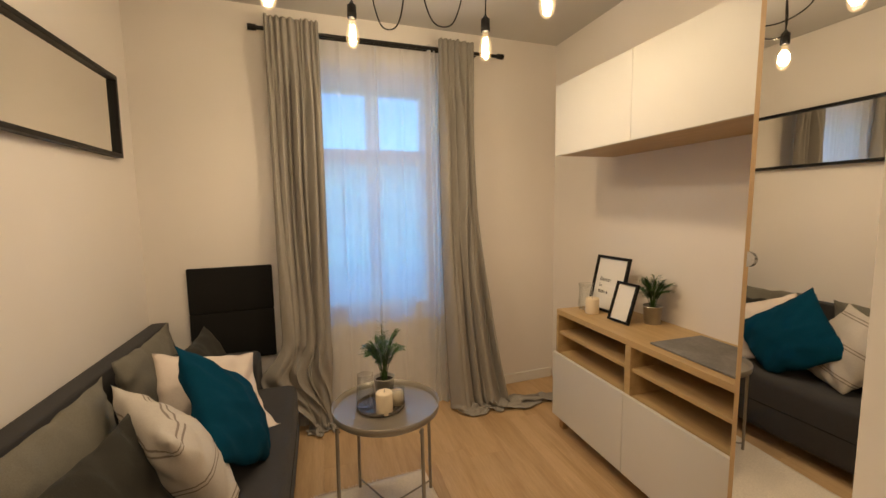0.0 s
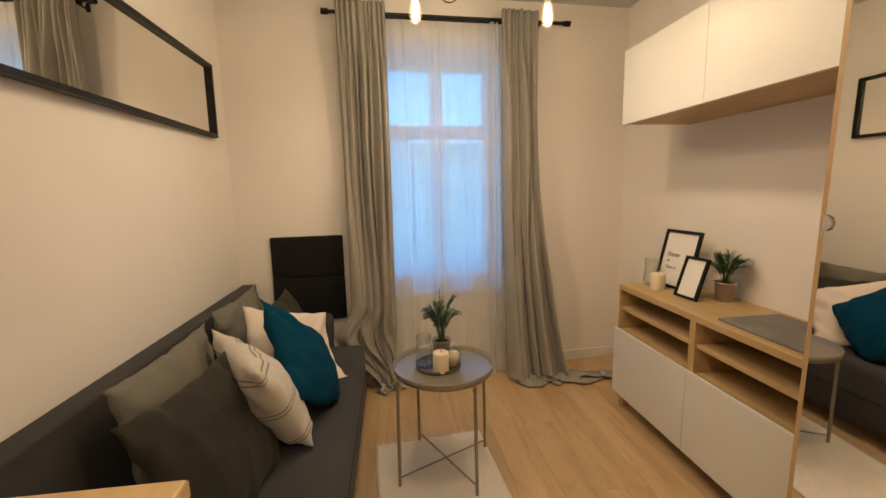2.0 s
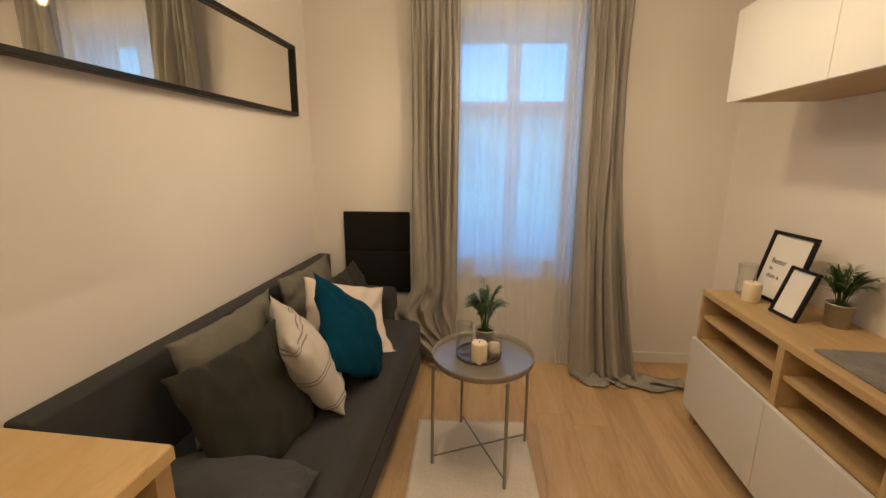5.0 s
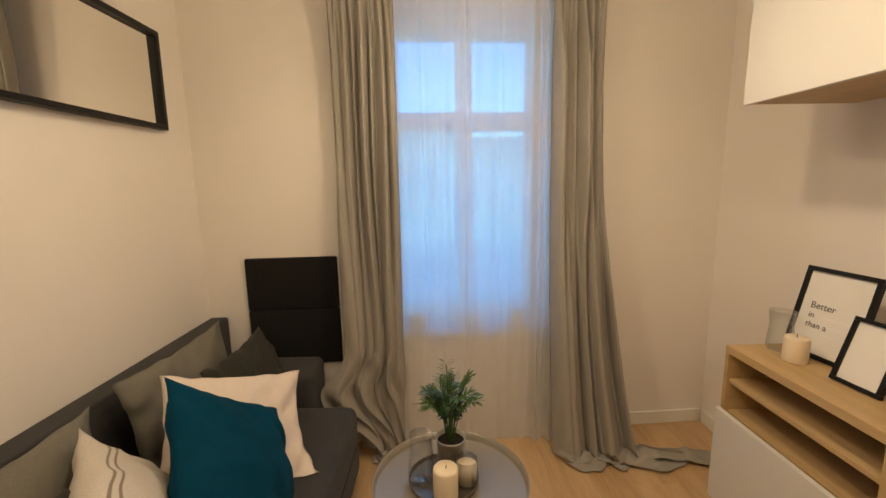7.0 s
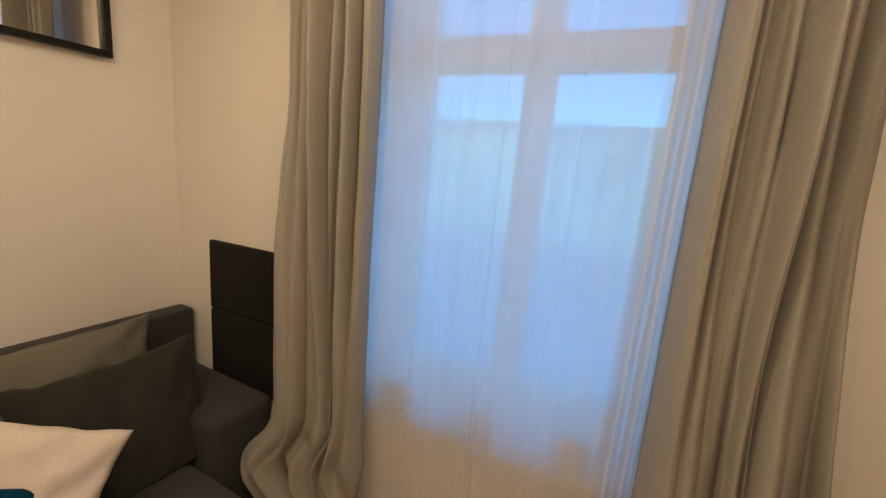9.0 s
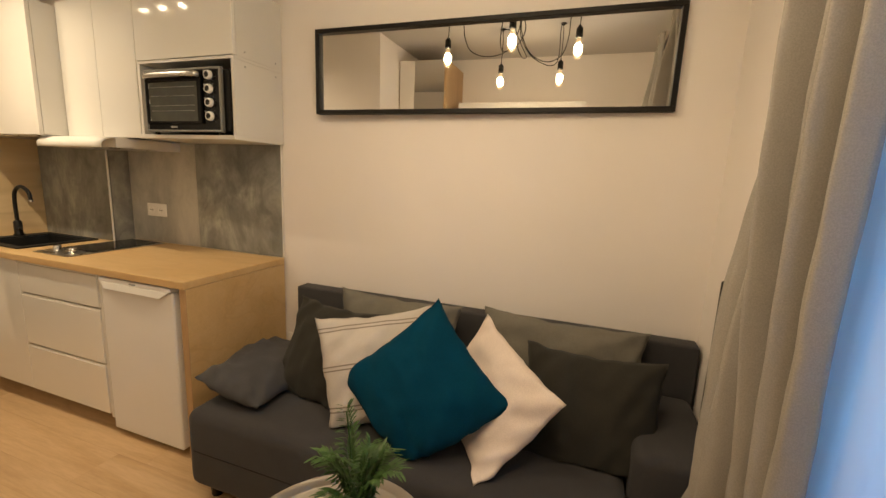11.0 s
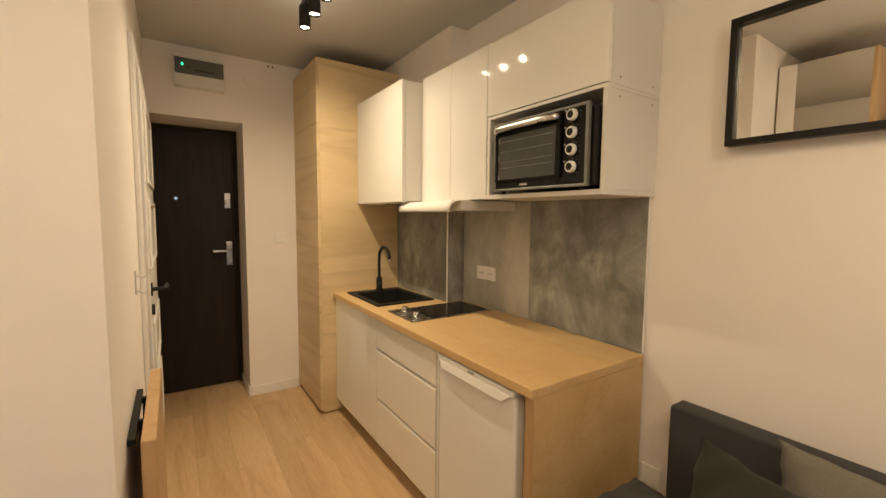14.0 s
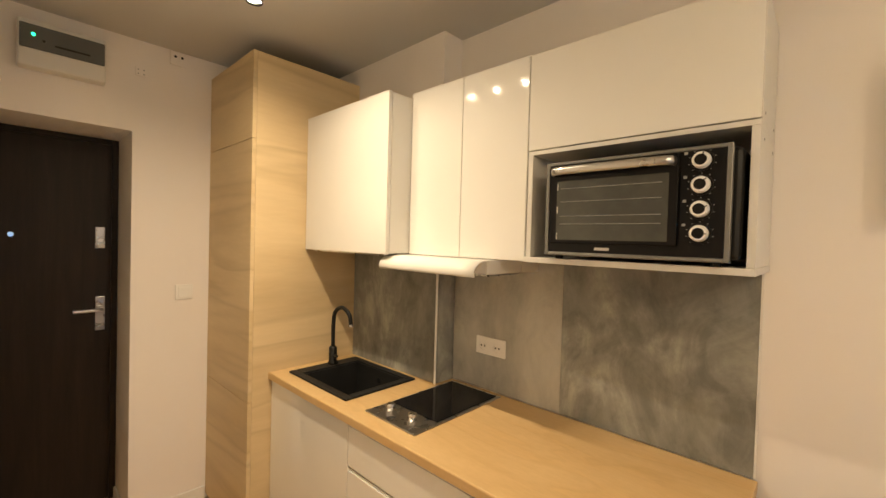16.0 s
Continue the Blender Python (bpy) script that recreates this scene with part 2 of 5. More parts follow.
def lit_bulb():
    """Clear envelope with the glow of the filament in it."""
    m, nt, b = nodes_of("lit_bulb_glass")
    out = nt.nodes["Material Output"]
    tp = nt.nodes.new("ShaderNodeBsdfTransparent")
    em = nt.nodes.new("ShaderNodeEmission")
    em.inputs["Color"].default_value = (1.0, 0.66, 0.28, 1)
    em.inputs["Strength"].default_value = 0.30
    ad = nt.nodes.new("ShaderNodeAddShader")
    nt.links.new(tp.outputs[0], ad.inputs[0])
    nt.links.new(em.outputs[0], ad.inputs[1])
    mx = nt.nodes.new("ShaderNodeMixShader")
    mx.inputs[0].default_value = 0.06
    gl = nt.nodes.new("ShaderNodeBsdfGlossy")
    gl.inputs["Roughness"].default_value = 0.03
    nt.links.new(ad.outputs[0], mx.inputs[1])
    nt.links.new(gl.outputs[0], mx.inputs[2])
    nt.links.new(mx.outputs[0], out.inputs["Surface"])
    nt.nodes.remove(b)
    return m


BULBG = lit_bulb()


def concrete(name, dark, mid, light, mottle):
    """Printed concrete: broad clouds, drawn-out smears and fine speckle."""
    m, nt, b = nodes_of(name)
    v = coords(nt, (1, 1, 0.6), 11.0)
    c = ramp(nt, noise_tex(nt, v, 3.2, 9, 0.62, 0.5), [(0.36, dark), (0.5, mid), (0.62, light)])
    smear = noise_tex(nt, coords(nt, (1, 1, 0.7), 5.0), 7, 7, 0.66, 0.9)
    c = multiply(nt, c, ramp(nt, smear, [(0.36, (0.72, 0.72, 0.73)), (0.52, (1, 1, 1)), (0.68, (1.14, 1.13, 1.1))]), mottle)
    c = multiply(nt, c, ramp(nt, noise_tex(nt, v, 40, 4, 0.7), [(0.3, (0.88, 0.88, 0.88)), (0.6, (1, 1, 1))]), mottle)
    nt.links.new(c, b.inputs["Base Color"])
    b.inputs["Roughness"].default_value = 0.38
    return m


CONC_D = concrete("concrete_decor_dark", (0.16, 0.162, 0.15), (0.255, 0.257, 0.236), (0.43, 0.43, 0.385), 0.9)
CONC_L = concrete("concrete_decor_pale", (0.36, 0.35, 0.315), (0.46, 0.447, 0.40), (0.53, 0.515, 0.462), 0.45)


def striped():
    m, nt, b = nodes_of("cream_striped_cotton")
    v = coords(nt)
    sep = nt.nodes.new("ShaderNodeSeparateXYZ")
    nt.links.new(v, sep.inputs[0])
    a = nt.nodes.new("ShaderNodeMath")
    a.operation = "MULTIPLY"
    a.inputs[1].default_value = 1 / 0.15
    nt.links.new(sep.outputs["Y"], a.inputs[0])
    a2 = nt.nodes.new("ShaderNodeMath")
    a2.inputs[1].default_value = 10.35
    nt.links.new(a.outputs[0], a2.inputs[0])
    f = nt.nodes.new("ShaderNodeMath")
    f.operation = "FRACT"
    nt.links.new(a2.outputs[0], f.inputs[0])
    base, line = (0.56, 0.52, 0.47), (0.24, 0.20, 0.17)
    c = ramp(nt, f.outputs[0], [(0.0, base), (0.42, base), (0.43, line), (0.455, line), (0.465, base), (0.52, base), (0.53, line), (0.555, line), (0.565, base), (1.0, base)])
    thread = noise_tex(nt, v, 320, 2)
    c = multiply(nt, c, ramp(nt, thread, [(0.35, (0.82, 0.82, 0.82)), (0.65, (1, 1, 1))]), 0.7)
    nt.links.new(c, b.inputs["Base Color"])
    b.inputs["Roughness"].default_value = 0.95
    bump(nt, b, thread, 0.5, 0.0015)
    return m


STRIPED = striped()


# ---- building helpers ----
PLACE = {}


def link(name, bm, material, smooth=False):
    me = bpy.data.meshes.new(name)
    bmesh.ops.recalc_face_normals(bm, faces=bm.faces[:])
    if smooth:
        for f in bm.faces:
            f.smooth = True
    bm.to_mesh(me)
    bm.free()
    me.materials.append(material)
    return new(name, me)


def part(name, bm, material, parent, label="", smooth=False, local=False):
    """One mesh under a thing or a part; built in the room's metres unless local."""
    if not local:
        bm.transform(PLACE[parent].inverted())
    ob = link(name, bm, material, smooth)
    ob.parent = parent
    PLACE[ob] = PLACE[parent]
    return tagged(ob, label)


def thing(name, m, label, category, group=""):
    ob = new(name)
    ob.empty_display_size = 0.05
    m = m if isinstance(m, Matrix) else Matrix.Translation(m)
    ob.matrix_basis = m
    PLACE[ob] = m.copy()
    return tagged(ob, label, category, group)


def single(name, bm, material, label, category, m=None, smooth=False, group=""):
    """A thing of one mesh, with its origin at m."""
    m = m if isinstance(m, Matrix) else Matrix.Translation(m or (0, 0, 0))
    bm.transform(m.inverted())
    ob = link(name, bm, material, smooth)
    ob.matrix_basis = m
    PLACE[ob] = m.copy()
    return tagged(ob, label, category, group)


def setting(name, bm, material, label, category):
    ob = link(name, bm, material)
    PLACE[ob] = Matrix()
    return tagged(ob, label, category, kind="structure")


def add_box(bm, x0, x1, y0, y1, z0, z1, bevel=0.0, m=None, seg=2):
    c = Matrix.Translation(((x0 + x1) / 2, (y0 + y1) / 2, (z0 + z1) / 2)) @ Matrix.Diagonal((abs(x1 - x0), abs(y1 - y0), abs(z1 - z0), 1))
    vs = bmesh.ops.create_cube(bm, size=1, matrix=(m @ c) if m else c)["verts"]
    if bevel:
        es = {e for v in vs for e in v.link_edges}
        bmesh.ops.bevel(bm, geom=list(es), offset=bevel, segments=seg, profile=0.5, affect="EDGES")
    return bm


def box(*a, **k):
    return add_box(bmesh.new(), *a, **k)


def add_rod(bm, p, q, r, n=12, r2=None):
    p, q = Vector(p), Vector(q)
    m = Matrix.Translation((p + q) / 2) @ (q - p).to_track_quat("Z", "Y").to_matrix().to_4x4()
    bmesh.ops.create_cone(bm, cap_ends=True, segments=n, radius1=r, radius2=r if r2 is None else r2, depth=(q - p).length, matrix=m)
    return bm


def rod(*a, **k):
    return add_rod(bmesh.new(), *a, **k)


def lathe(profile, centre, n=28):
    """A turned body from (radius, height) pairs."""
    bm = bmesh.new()
    rings = []
    for r, z in profile:
        rings.append([bm.verts.new((centre[0] + r * math.cos(2 * math.pi * i / n), centre[1] + r * math.sin(2 * math.pi * i / n), centre[2] + z)) for i in range(n)] if r > 1e-5 else [bm.verts.new((centre[0], centre[1], centre[2] + z))])
    for a, b in zip(rings, rings[1:]):
        for i in range(n):
            j = (i + 1) % n
            if len(a) == 1 and len(b) == 1:
                continue
            if len(a) == 1:
                bm.faces.new((a[0], b[i], b[j]))
            elif len(b) == 1:
                bm.faces.new((a[i], a[j], b[0]))
            else:
                bm.faces.new((a[i], a[j], b[j], b[i]))
    return bm


def tube(points, r, n=8):
    """A round cord or pipe along points."""
    bm = bmesh.new()
    pts = [Vector(p) for p in points]
    side = Vector((0.31, 0.83, 0.46)).normalized()
    rings = []
    for i, p in enumerate(pts):
        d = (pts[min(i + 1, len(pts) - 1)] - pts[max(i - 1, 0)]).normalized()
        u = (side - d * side.dot(d)).normalized()
        side = u
        w = d.cross(u)
        rings.append([bm.verts.new(p + r * (math.cos(2 * math.pi * k / n) * u + math.sin(2 * math.pi * k / n) * w)) for k in range(n)])
    for a, b in zip(rings, rings[1:]):
        for k in range(n):
            bm.faces.new((a[k], a[(k + 1) % n], b[(k + 1) % n], b[k]))
    bm.faces.new(rings[0])
    bm.faces.new(rings[-1][::-1])
    return bm


def spline(pts, n=12):
    """Points of a smooth curve through pts."""
    p = [Vector(v) for v in pts]
    p = [2 * p[0] - p[1], *p, 2 * p[-1] - p[-2]]
    out = []
    for a, b, c, d in zip(p, p[1:], p[2:], p[3:]):
        for k in range(n):
            t = k / n
            out.append(0.5 * (2 * b + (c - a) * t + (2 * a - 5 * b + 4 * c - d) * t * t + (3 * b - a - 3 * c + d) * t ** 3))
    out.append(p[-2])
    return out


def sheet(nu, nv, f):
    """A grid of quads; f(u, v) gives its points, u and v from 0 to 1."""
    bm = bmesh.new()
    vs = [[bm.verts.new(f(i / nu, j / nv)) for j in range(nv + 1)] for i in range(nu + 1)]
    for i in range(nu):
        for j in range(nv):
            bm.faces.new((vs[i][j], vs[i + 1][j], vs[i + 1][j + 1], vs[i][j + 1]))
    return bm


def soft(ob, levels=1, thick=0.0):
    if thick:
        s = ob.modifiers.new("thickness", "SOLIDIFY")
        s.thickness = thick
    if levels:
        s = ob.modifiers.new("rounding", "SUBSURF")
        s.levels = s.render_levels = levels
    return ob


def axes(centre, along, up):
    """A pose whose X runs along and whose Y runs up (made square to it)."""
    x = Vector(along).normalized()
    y = Vector(up)
    y = (y - x * y.dot(x)).normalized()
    z = x.cross(y)
    m = Matrix((x, y, z)).transposed().to_4x4()
    m.translation = Vector(centre)
    return m


# ---- large structure ----
W, H = 2.68, 2.53            # room width, ceiling height
SLANT = pose(0, 0, 0, 0, 0, math.degrees(math.atan(0.058)))   # the window wall is not square to the room
FAR_Y = -4.545               # wall with the entrance door
BATH_X, BATH_Y = 1.675, -2.274

floor = setting("floor", box(-0.12, 2.8, -5.0, 0.62, -0.12, -0.012), JOINT, "oak laminate plank floor, pale brown, satin", "floor")
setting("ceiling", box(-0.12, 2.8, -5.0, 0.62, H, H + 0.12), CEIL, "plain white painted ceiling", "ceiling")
setting("wall_west", box(-0.12, 0, -5.0, 0.62, 0, H), WALL, "plain off-white painted wall behind the sofa and kitchen", "wall")
setting("wall_chimney", box(0.0, 0.125, FAR_Y, -3.275, 0, H), WALL, "off-white painted chimney breast beside the kitchen", "wall")
setting("wall_east", box(W, 2.8, -5.0, 0.62, 0, H), WALL, "plain off-white painted wall behind the media unit", "wall")

bm = bmesh.new()
WX0, WX1, WZ0, WZ1 = 0.90, 1.78, 0.62, 2.22     # window opening in the slanted wall
add_box(bm, 0.0, WX0, 0, 0.42, 0, H, m=SLANT)
add_box(bm, WX1, W + 0.005, 0, 0.42, 0, H, m=SLANT)
add_box(bm, WX0, WX1, 0, 0.42, 0, WZ0, m=SLANT)
add_box(bm, WX0, WX1, 0, 0.42, WZ1, H, m=SLANT)
setting("wall_north", bm, WALL, "off-white painted window wall with a deep opening", "wall")

bm = bmesh.new()
DX0, DX1, DZ = 1.095, 1.95, 2.06                # entrance opening
add_box(bm, 0.0, DX0, -5.0, FAR_Y, 0, H)
add_box(bm, DX1, W, -5.0, FAR_Y, 0, H)
add_box(bm, DX0, DX1, -5.0, FAR_Y, DZ, H)
add_box(bm, DX0, DX1, -5.0, -4.987, 0, DZ)
setting("wall_south", bm, WALL, "off-white painted wall with the entrance doorway", "wall")

bm = bmesh.new()
BY0, BY1, BZ = -4.36, -3.36, 2.06               # bathroom door opening
add_box(bm, BATH_X, W, BATH_Y - 0.1, BATH_Y, 0, H)
add_box(bm, BATH_X, BATH_X + 0.1, BY1, BATH_Y - 0.1, 0, H)
add_box(bm, BATH_X, BATH_X + 0.1, FAR_Y, BY0, 0, H)
add_box(bm, BATH_X, BATH_X + 0.1, BY0, BY1, BZ, H)
setting("wall_bathroom", bm, WALL, "off-white painted partition round the bathroom", "wall")

# skirting boards
SK = 0.075


def skirting(bm, label):
    return setting("baseboard", bm, TRIM, label, "baseboard")


skirting(box(0.1, W - 0.013, -0.014, -0.001, 0, SK, 0.003, m=SLANT), "white skirting board under the window wall")
skirting(box(W - 0.014, W - 0.001, BATH_Y + 0.02, 0.13, 0, SK, 0.003), "white skirting board behind the media unit")
skirting(box(0.735, DX0, FAR_Y + 0.001, FAR_Y + 0.014, 0, SK, 0.003), "white skirting board beside the entrance door")
skirting(box(DX0 + 0.001, DX0 + 0.013, -4.88, FAR_Y + 0.014, 0, SK, 0.003), "white skirting board in the door reveal")
skirting(box(BATH_X - 0.014, BATH_X - 0.001, -3.25, BATH_Y, 0, SK, 0.003), "white skirting board along the partition")
skirting(box(BATH_X - 0.014, W - 0.02, BATH_Y + 0.001, BATH_Y + 0.014, 0, SK, 0.003), "white skirting board at the end of the partition")

# window: white timber frame with a transom, four lights, sill
win = thing("window_1", SLANT, "white two-leaf window with transom, dusk sky behind", "window")
win["kind"] = "structure"
FD0, FD1 = 0.17, 0.24


def wbox(x0, x1, d0, d1, z0, z1, b=0.004):
    return box(x0, x1, d0, d1, z0, z1, b)


for nm, a in (("window_frame", (WX0, 0.985, FD0, FD1, WZ0, WZ1)), ("window_frame", (1.675, WX1, FD0, FD1, WZ0, WZ1)),
              ("mullion", (1.292, 1.375, FD0 - 0.01, FD1, WZ0, WZ1)), ("transom", (0.985, 1.675, FD0 - 0.015, FD1 - 0.002, 1.665, 1.757)),
              ("window_frame", (0.985, 1.675, FD0, FD1, 2.127, WZ1)), ("window_frame", (0.985, 1.675, FD0, FD1, WZ0, 0.70))):
    part(nm, wbox(*a), TRIM, win, local=True)
for x0, x1 in ((0.985, 1.292), (1.375, 1.675)):
    for z0, z1 in ((0.70, 1.665), (1.757, 2.127)):
        p = part("pane", wbox(x0 - 0.005, x1 + 0.005, 0.20, 0.206, z0 - 0.005, z1 + 0.005, 0), PANE, win, local=True)
        p.visible_shadow = False
part("window_sill", wbox(WX0 - 0.04, WX1 + 0.04, -0.022, FD0, WZ0 - 0.03, WZ0 + 0.005, 0.006), TRIM, win, local=True)
for zz in (1.15, 1.95):
    part("handle", rod((1.333, FD0 - 0.012, zz), (1.333, FD0 - 0.05, zz), 0.008), STEEL, win, local=True)

# entrance door, closed
door = thing("door_1", (1.53, -4.92, 0), "dark brown wooden entrance door, closed, steel handle and locks", "door")
door["kind"] = "structure"
part("door_leaf", box(DX0 + 0.012, DX1, -4.96, -4.915, 0.004, DZ - 0.012, 0.004), DOORDK, door)
part("door_frame", add_box(add_box(box(DX0 + 0.001, DX0 + 0.03, -4.985, -4.90, 0, DZ - 0.001, 0.003), DX1 - 0.03, DX1, -4.985, -4.90, 0, DZ - 0.001, 0.003), DX0 + 0.03, DX1 - 0.03, -4.985, -4.90, DZ - 0.03, DZ - 0.001, 0.003), DOORDK, door)
esc = part("lock_plate", box(1.15, 1.192, -4.914, -4.908, 0.985, 1.175, 0.003), STEEL, door, "brushed steel lock plate")
part("handle", add_rod(tube(spline([(1.171, -4.91, 1.105), (1.171, -4.865, 1.105), (1.20, -4.855, 1.105), (1.29, -4.855, 1.105)], 5), 0.0095), (1.171, -4.908, 1.105), (1.171, -4.895, 1.105), 0.02), STEEL, esc, "steel lever handle")
lock = part("upper_lock", box(1.152, 1.196, -4.914, -4.906, 1.445, 1.565, 0.004), STEEL, door, "steel upper lock plate")
part("keyhole", rod((1.174, -4.907, 1.49), (1.174, -4.899, 1.49), 0.011), CHROME, lock)
part("peephole", rod((1.521, -4.916, 1.515), (1.521, -4.908, 1.515), 0.012, 16), CHROME, door, "round steel peephole")

# bathroom door, closed, with casing
bd = thing("door_2", (BATH_X, -3.86, 0), "white panelled bathroom door, closed, black lever handle", "door")
bd["kind"] = "structure"
for y0, y1, z0, z1 in ((BY1 - 0.015, BY1 + 0.065, 0, BZ + 0.065), (BY0 - 0.065, BY0 + 0.015, 0, BZ + 0.065), (BY0 + 0.015, BY1 - 0.015, BZ - 0.015, BZ + 0.065)):
    part("casing", box(BATH_X - 0.018, BATH_X - 0.0005, y0, y1, z0, z1, 0.004), TRIM, bd)
part("jamb", add_box(add_box(box(BATH_X + 0.001, BATH_X + 0.099, BY1 - 0.03, BY1 - 0.0005, 0, BZ), BATH_X + 0.001, BATH_X + 0.099, BY0 + 0.0005, BY0 + 0.03, 0, BZ), BATH_X + 0.001, BATH_X + 0.099, BY0 + 0.03, BY1 - 0.03, BZ - 0.03, BZ - 0.0005), TRIM, bd)
leaf = part("door_leaf", box(BATH_X - 0.030, BATH_X + 0.010, BY0 + 0.032, BY1 - 0.05, 0.01, BZ - 0.035, 0.004), TRIM, bd)
for z0, z1 in ((0.16, 0.52), (0.60, 0.88), (1.14, 1.46), (1.54, 1.92)):
    y0, y1 = BY0 + 0.15, BY1 - 0.18
    bm = bmesh.new()
    for a in ((y0, y1, z0, z0 + 0.025), (y0, y1, z1 - 0.025, z1), (y0, y0 + 0.025, z0 + 0.025, z1 - 0.025), (y1 - 0.025, y1, z0 + 0.025, z1 - 0.025)):
        add_box(bm, BATH_X - 0.040, BATH_X - 0.0302, *a, 0.004)
    part("panel_moulding", bm, TRIM, leaf)
pl = part("handle_plate", box(BATH_X - 0.037, BATH_X - 0.0302, -3.50, -3.455, 1.02, 1.08, 0.003), BLACKM, leaf, "black handle rose")
part("handle", tube(spline([(BATH_X - 0.034, -3.478, 1.05), (BATH_X - 0.085, -3.478, 1.05), (BATH_X - 0.09, -3.50, 1.05), (BATH_X - 0.09, -3.60, 1.05)], 5), 0.010), BLACKM, pl, "black lever handle")
part("turn_knob", rod((BATH_X - 0.030, -3.478, 0.955), (BATH_X - 0.042, -3.478, 0.955), 0.025, 20), BLACKM, leaf, "black round lock knob")


# ---- living room ----
SEAT_Z = 0.397


def pillow(name, w, h, t, m, material, label, seed, cat="cushion", sag=0.03, squash=1.0, blunt=0.0, tip=(0, 0, 0), corner=0.0, foot=0.0):
    """A stuffed cushion: pinched corners, bowed edges, soft wrinkles; X along its width, Y along its height."""
    n = 34
    slip = m.to_3x3().inverted() @ Vector(tip)
    bm = bmesh.new()

    def at(u, v, s):
        a, b = abs(u), abs(v)
        puff = ((1 - a ** 2.3) ** 0.72) * ((1 - b ** 2.3) ** 0.72)
        x = u * w / 2 * (1 - 0.095 * (1 - b ** 2) * a ** 2)
        y = v * h / 2 * (1 - 0.095 * (1 - a ** 2) * b ** 2) - sag * (1 - b) * (1 - a) * squash
        p = Vector((x * 6 + seed * 3.1, y * 6, s * 2 + seed))
        both = max(0, u) * max(0, v) * blunt + max(0, -u) * max(0, -v) * foot + corner * (a * b) ** 1.5
        x, y = x * (1 - both), y * (1 - both)
        ridge = 1 - abs(noise.noise(Vector((x * 9 + seed * 1.7, y * 5 - x * 4, s + seed)))) * 2.2
        wr = noise.noise(p) * 0.014 + noise.noise(p * 2.7) * 0.007 + 0.007 * max(0, ridge) ** 2
        edge = noise.noise(Vector((u * 4 + seed, v * 4, 5.0))) * 0.008
        crease = 0.009 * math.sin(11 * (u - v) + seed * 2 + 3 * noise.noise(p)) * (a * b) ** 0.6
        drag = slip * (max(0, u + 0.25) / 1.25 * max(0, -v + 0.25) / 1.25) ** 1.3
        return drag + Vector((x + edge, y + edge, s * (t / 2 * puff + (wr + crease) * min(1, puff * 3 + 0.12))))

    rows = {}
    for s in (1, -1):
        for i in range(n + 1):
            for j in range(n + 1):
                u, v = 2 * i / n - 1, 2 * j / n - 1
                rim = i in (0, n) or j in (0, n)
                if s < 0 and rim:
                    rows[s, i, j] = rows[1, i, j]
                else:
                    rows[s, i, j] = bm.verts.new(at(u, v, s) if not rim else at(u, v, 1) * 1.0)
        for i in range(n):
            for j in range(n):
                q = [rows[s, i, j], rows[s, i + 1, j], rows[s, i + 1, j + 1], rows[s, i, j + 1]]
                bm.faces.new(q if s > 0 else q[::-1])
    bm.transform(m)
    for v in bm.verts:                        # lies flat where it meets the seat
        if v.co.z < SEAT_Z + 0.02:
            v.co.z = SEAT_Z + 0.02 * math.exp(min(0.0, v.co.z - SEAT_Z - 0.02) / 0.02)
    return single(name, bm, material, label, cat, m, True, "cushions on the sofa")


# sofa
sofa = thing("sofa", (0.4, -0.96, 0), "dark grey upholstered sofa bed with a low thin backrest", "sofa")
soft(part("backrest", box(0.012, 0.10, -1.905, -0.01, 0.16, 0.738, 0.011, seg=3), SOFA, sofa, smooth=True), 0)
soft(part("seat", box(0.105, 0.785, -1.905, -0.268, 0.06, 0.395, 0.045, seg=4), SOFA, sofa, smooth=True), 0)
part("piping", add_box(box(0.11, 0.787, -1.86, -0.31, 0.226, 0.231, 0.002), 0.15, 0.74, -1.907, -0.30, 0.226, 0.231, 0.002), BLACKL, sofa)
for lx in (0.17, 0.72):
    for ly in (-1.82, -0.34):
        part("leg", rod((lx, ly, 0), (lx, ly, 0.065), 0.022, r2=0.028), BLACKP, sofa)
part("armrest", box(0.104, 0.575, -0.262, -0.02, 0.06, 0.53, 0.035, seg=4), SOFA, sofa, smooth=True)

board = thing("upholstered_board", (0.44, -0.04, 0.47), "black upholstered two-part board leaning on the wall", "headboard")
TB = SLANT @ pose(0, -0.009, 0, 0, 0, 0)
part("upper_panel", box(0.202, 0.655, -0.014, 0.008, 0.766, 1.033, 0.008, m=TB, seg=3), BLACKL, board, smooth=True)
part("lower_panel", box(0.202, 0.655, -0.014, 0.008, 0.47, 0.7648, 0.008, m=TB, seg=3), BLACKL, board, smooth=True)

UPB = (-0.16, 0, 1)
pillow("cushion", 0.62, 0.40, 0.14, axes((0.215, -1.262, 0.598), (0, 1, -0.01), UPB), OLIVE, "grey olive cotton cushion against the backrest", 1)
pillow("cushion", 0.66, 0.41, 0.13, axes((0.195, -0.53, 0.592), (-0.03, 1, -0.03), UPB), OLIVE, "grey olive cotton cushion against the backrest", 2)
pillow("cushion", 0.49, 0.47, 0.17, axes((0.425, -1.49, 0.552), (0.16, 0.98, 0.0), (-0.40, 0.03, 0.88)), CHAR, "large charcoal cotton cushion leaning on others", 3)
pillow("cushion", 0.49, 0.46, 0.15, axes((0.40, -0.40, 0.525), (0.0, 1, 0.0), (-0.38, 0, 0.9)), CHAR, "large charcoal cotton cushion leaning on others", 4)
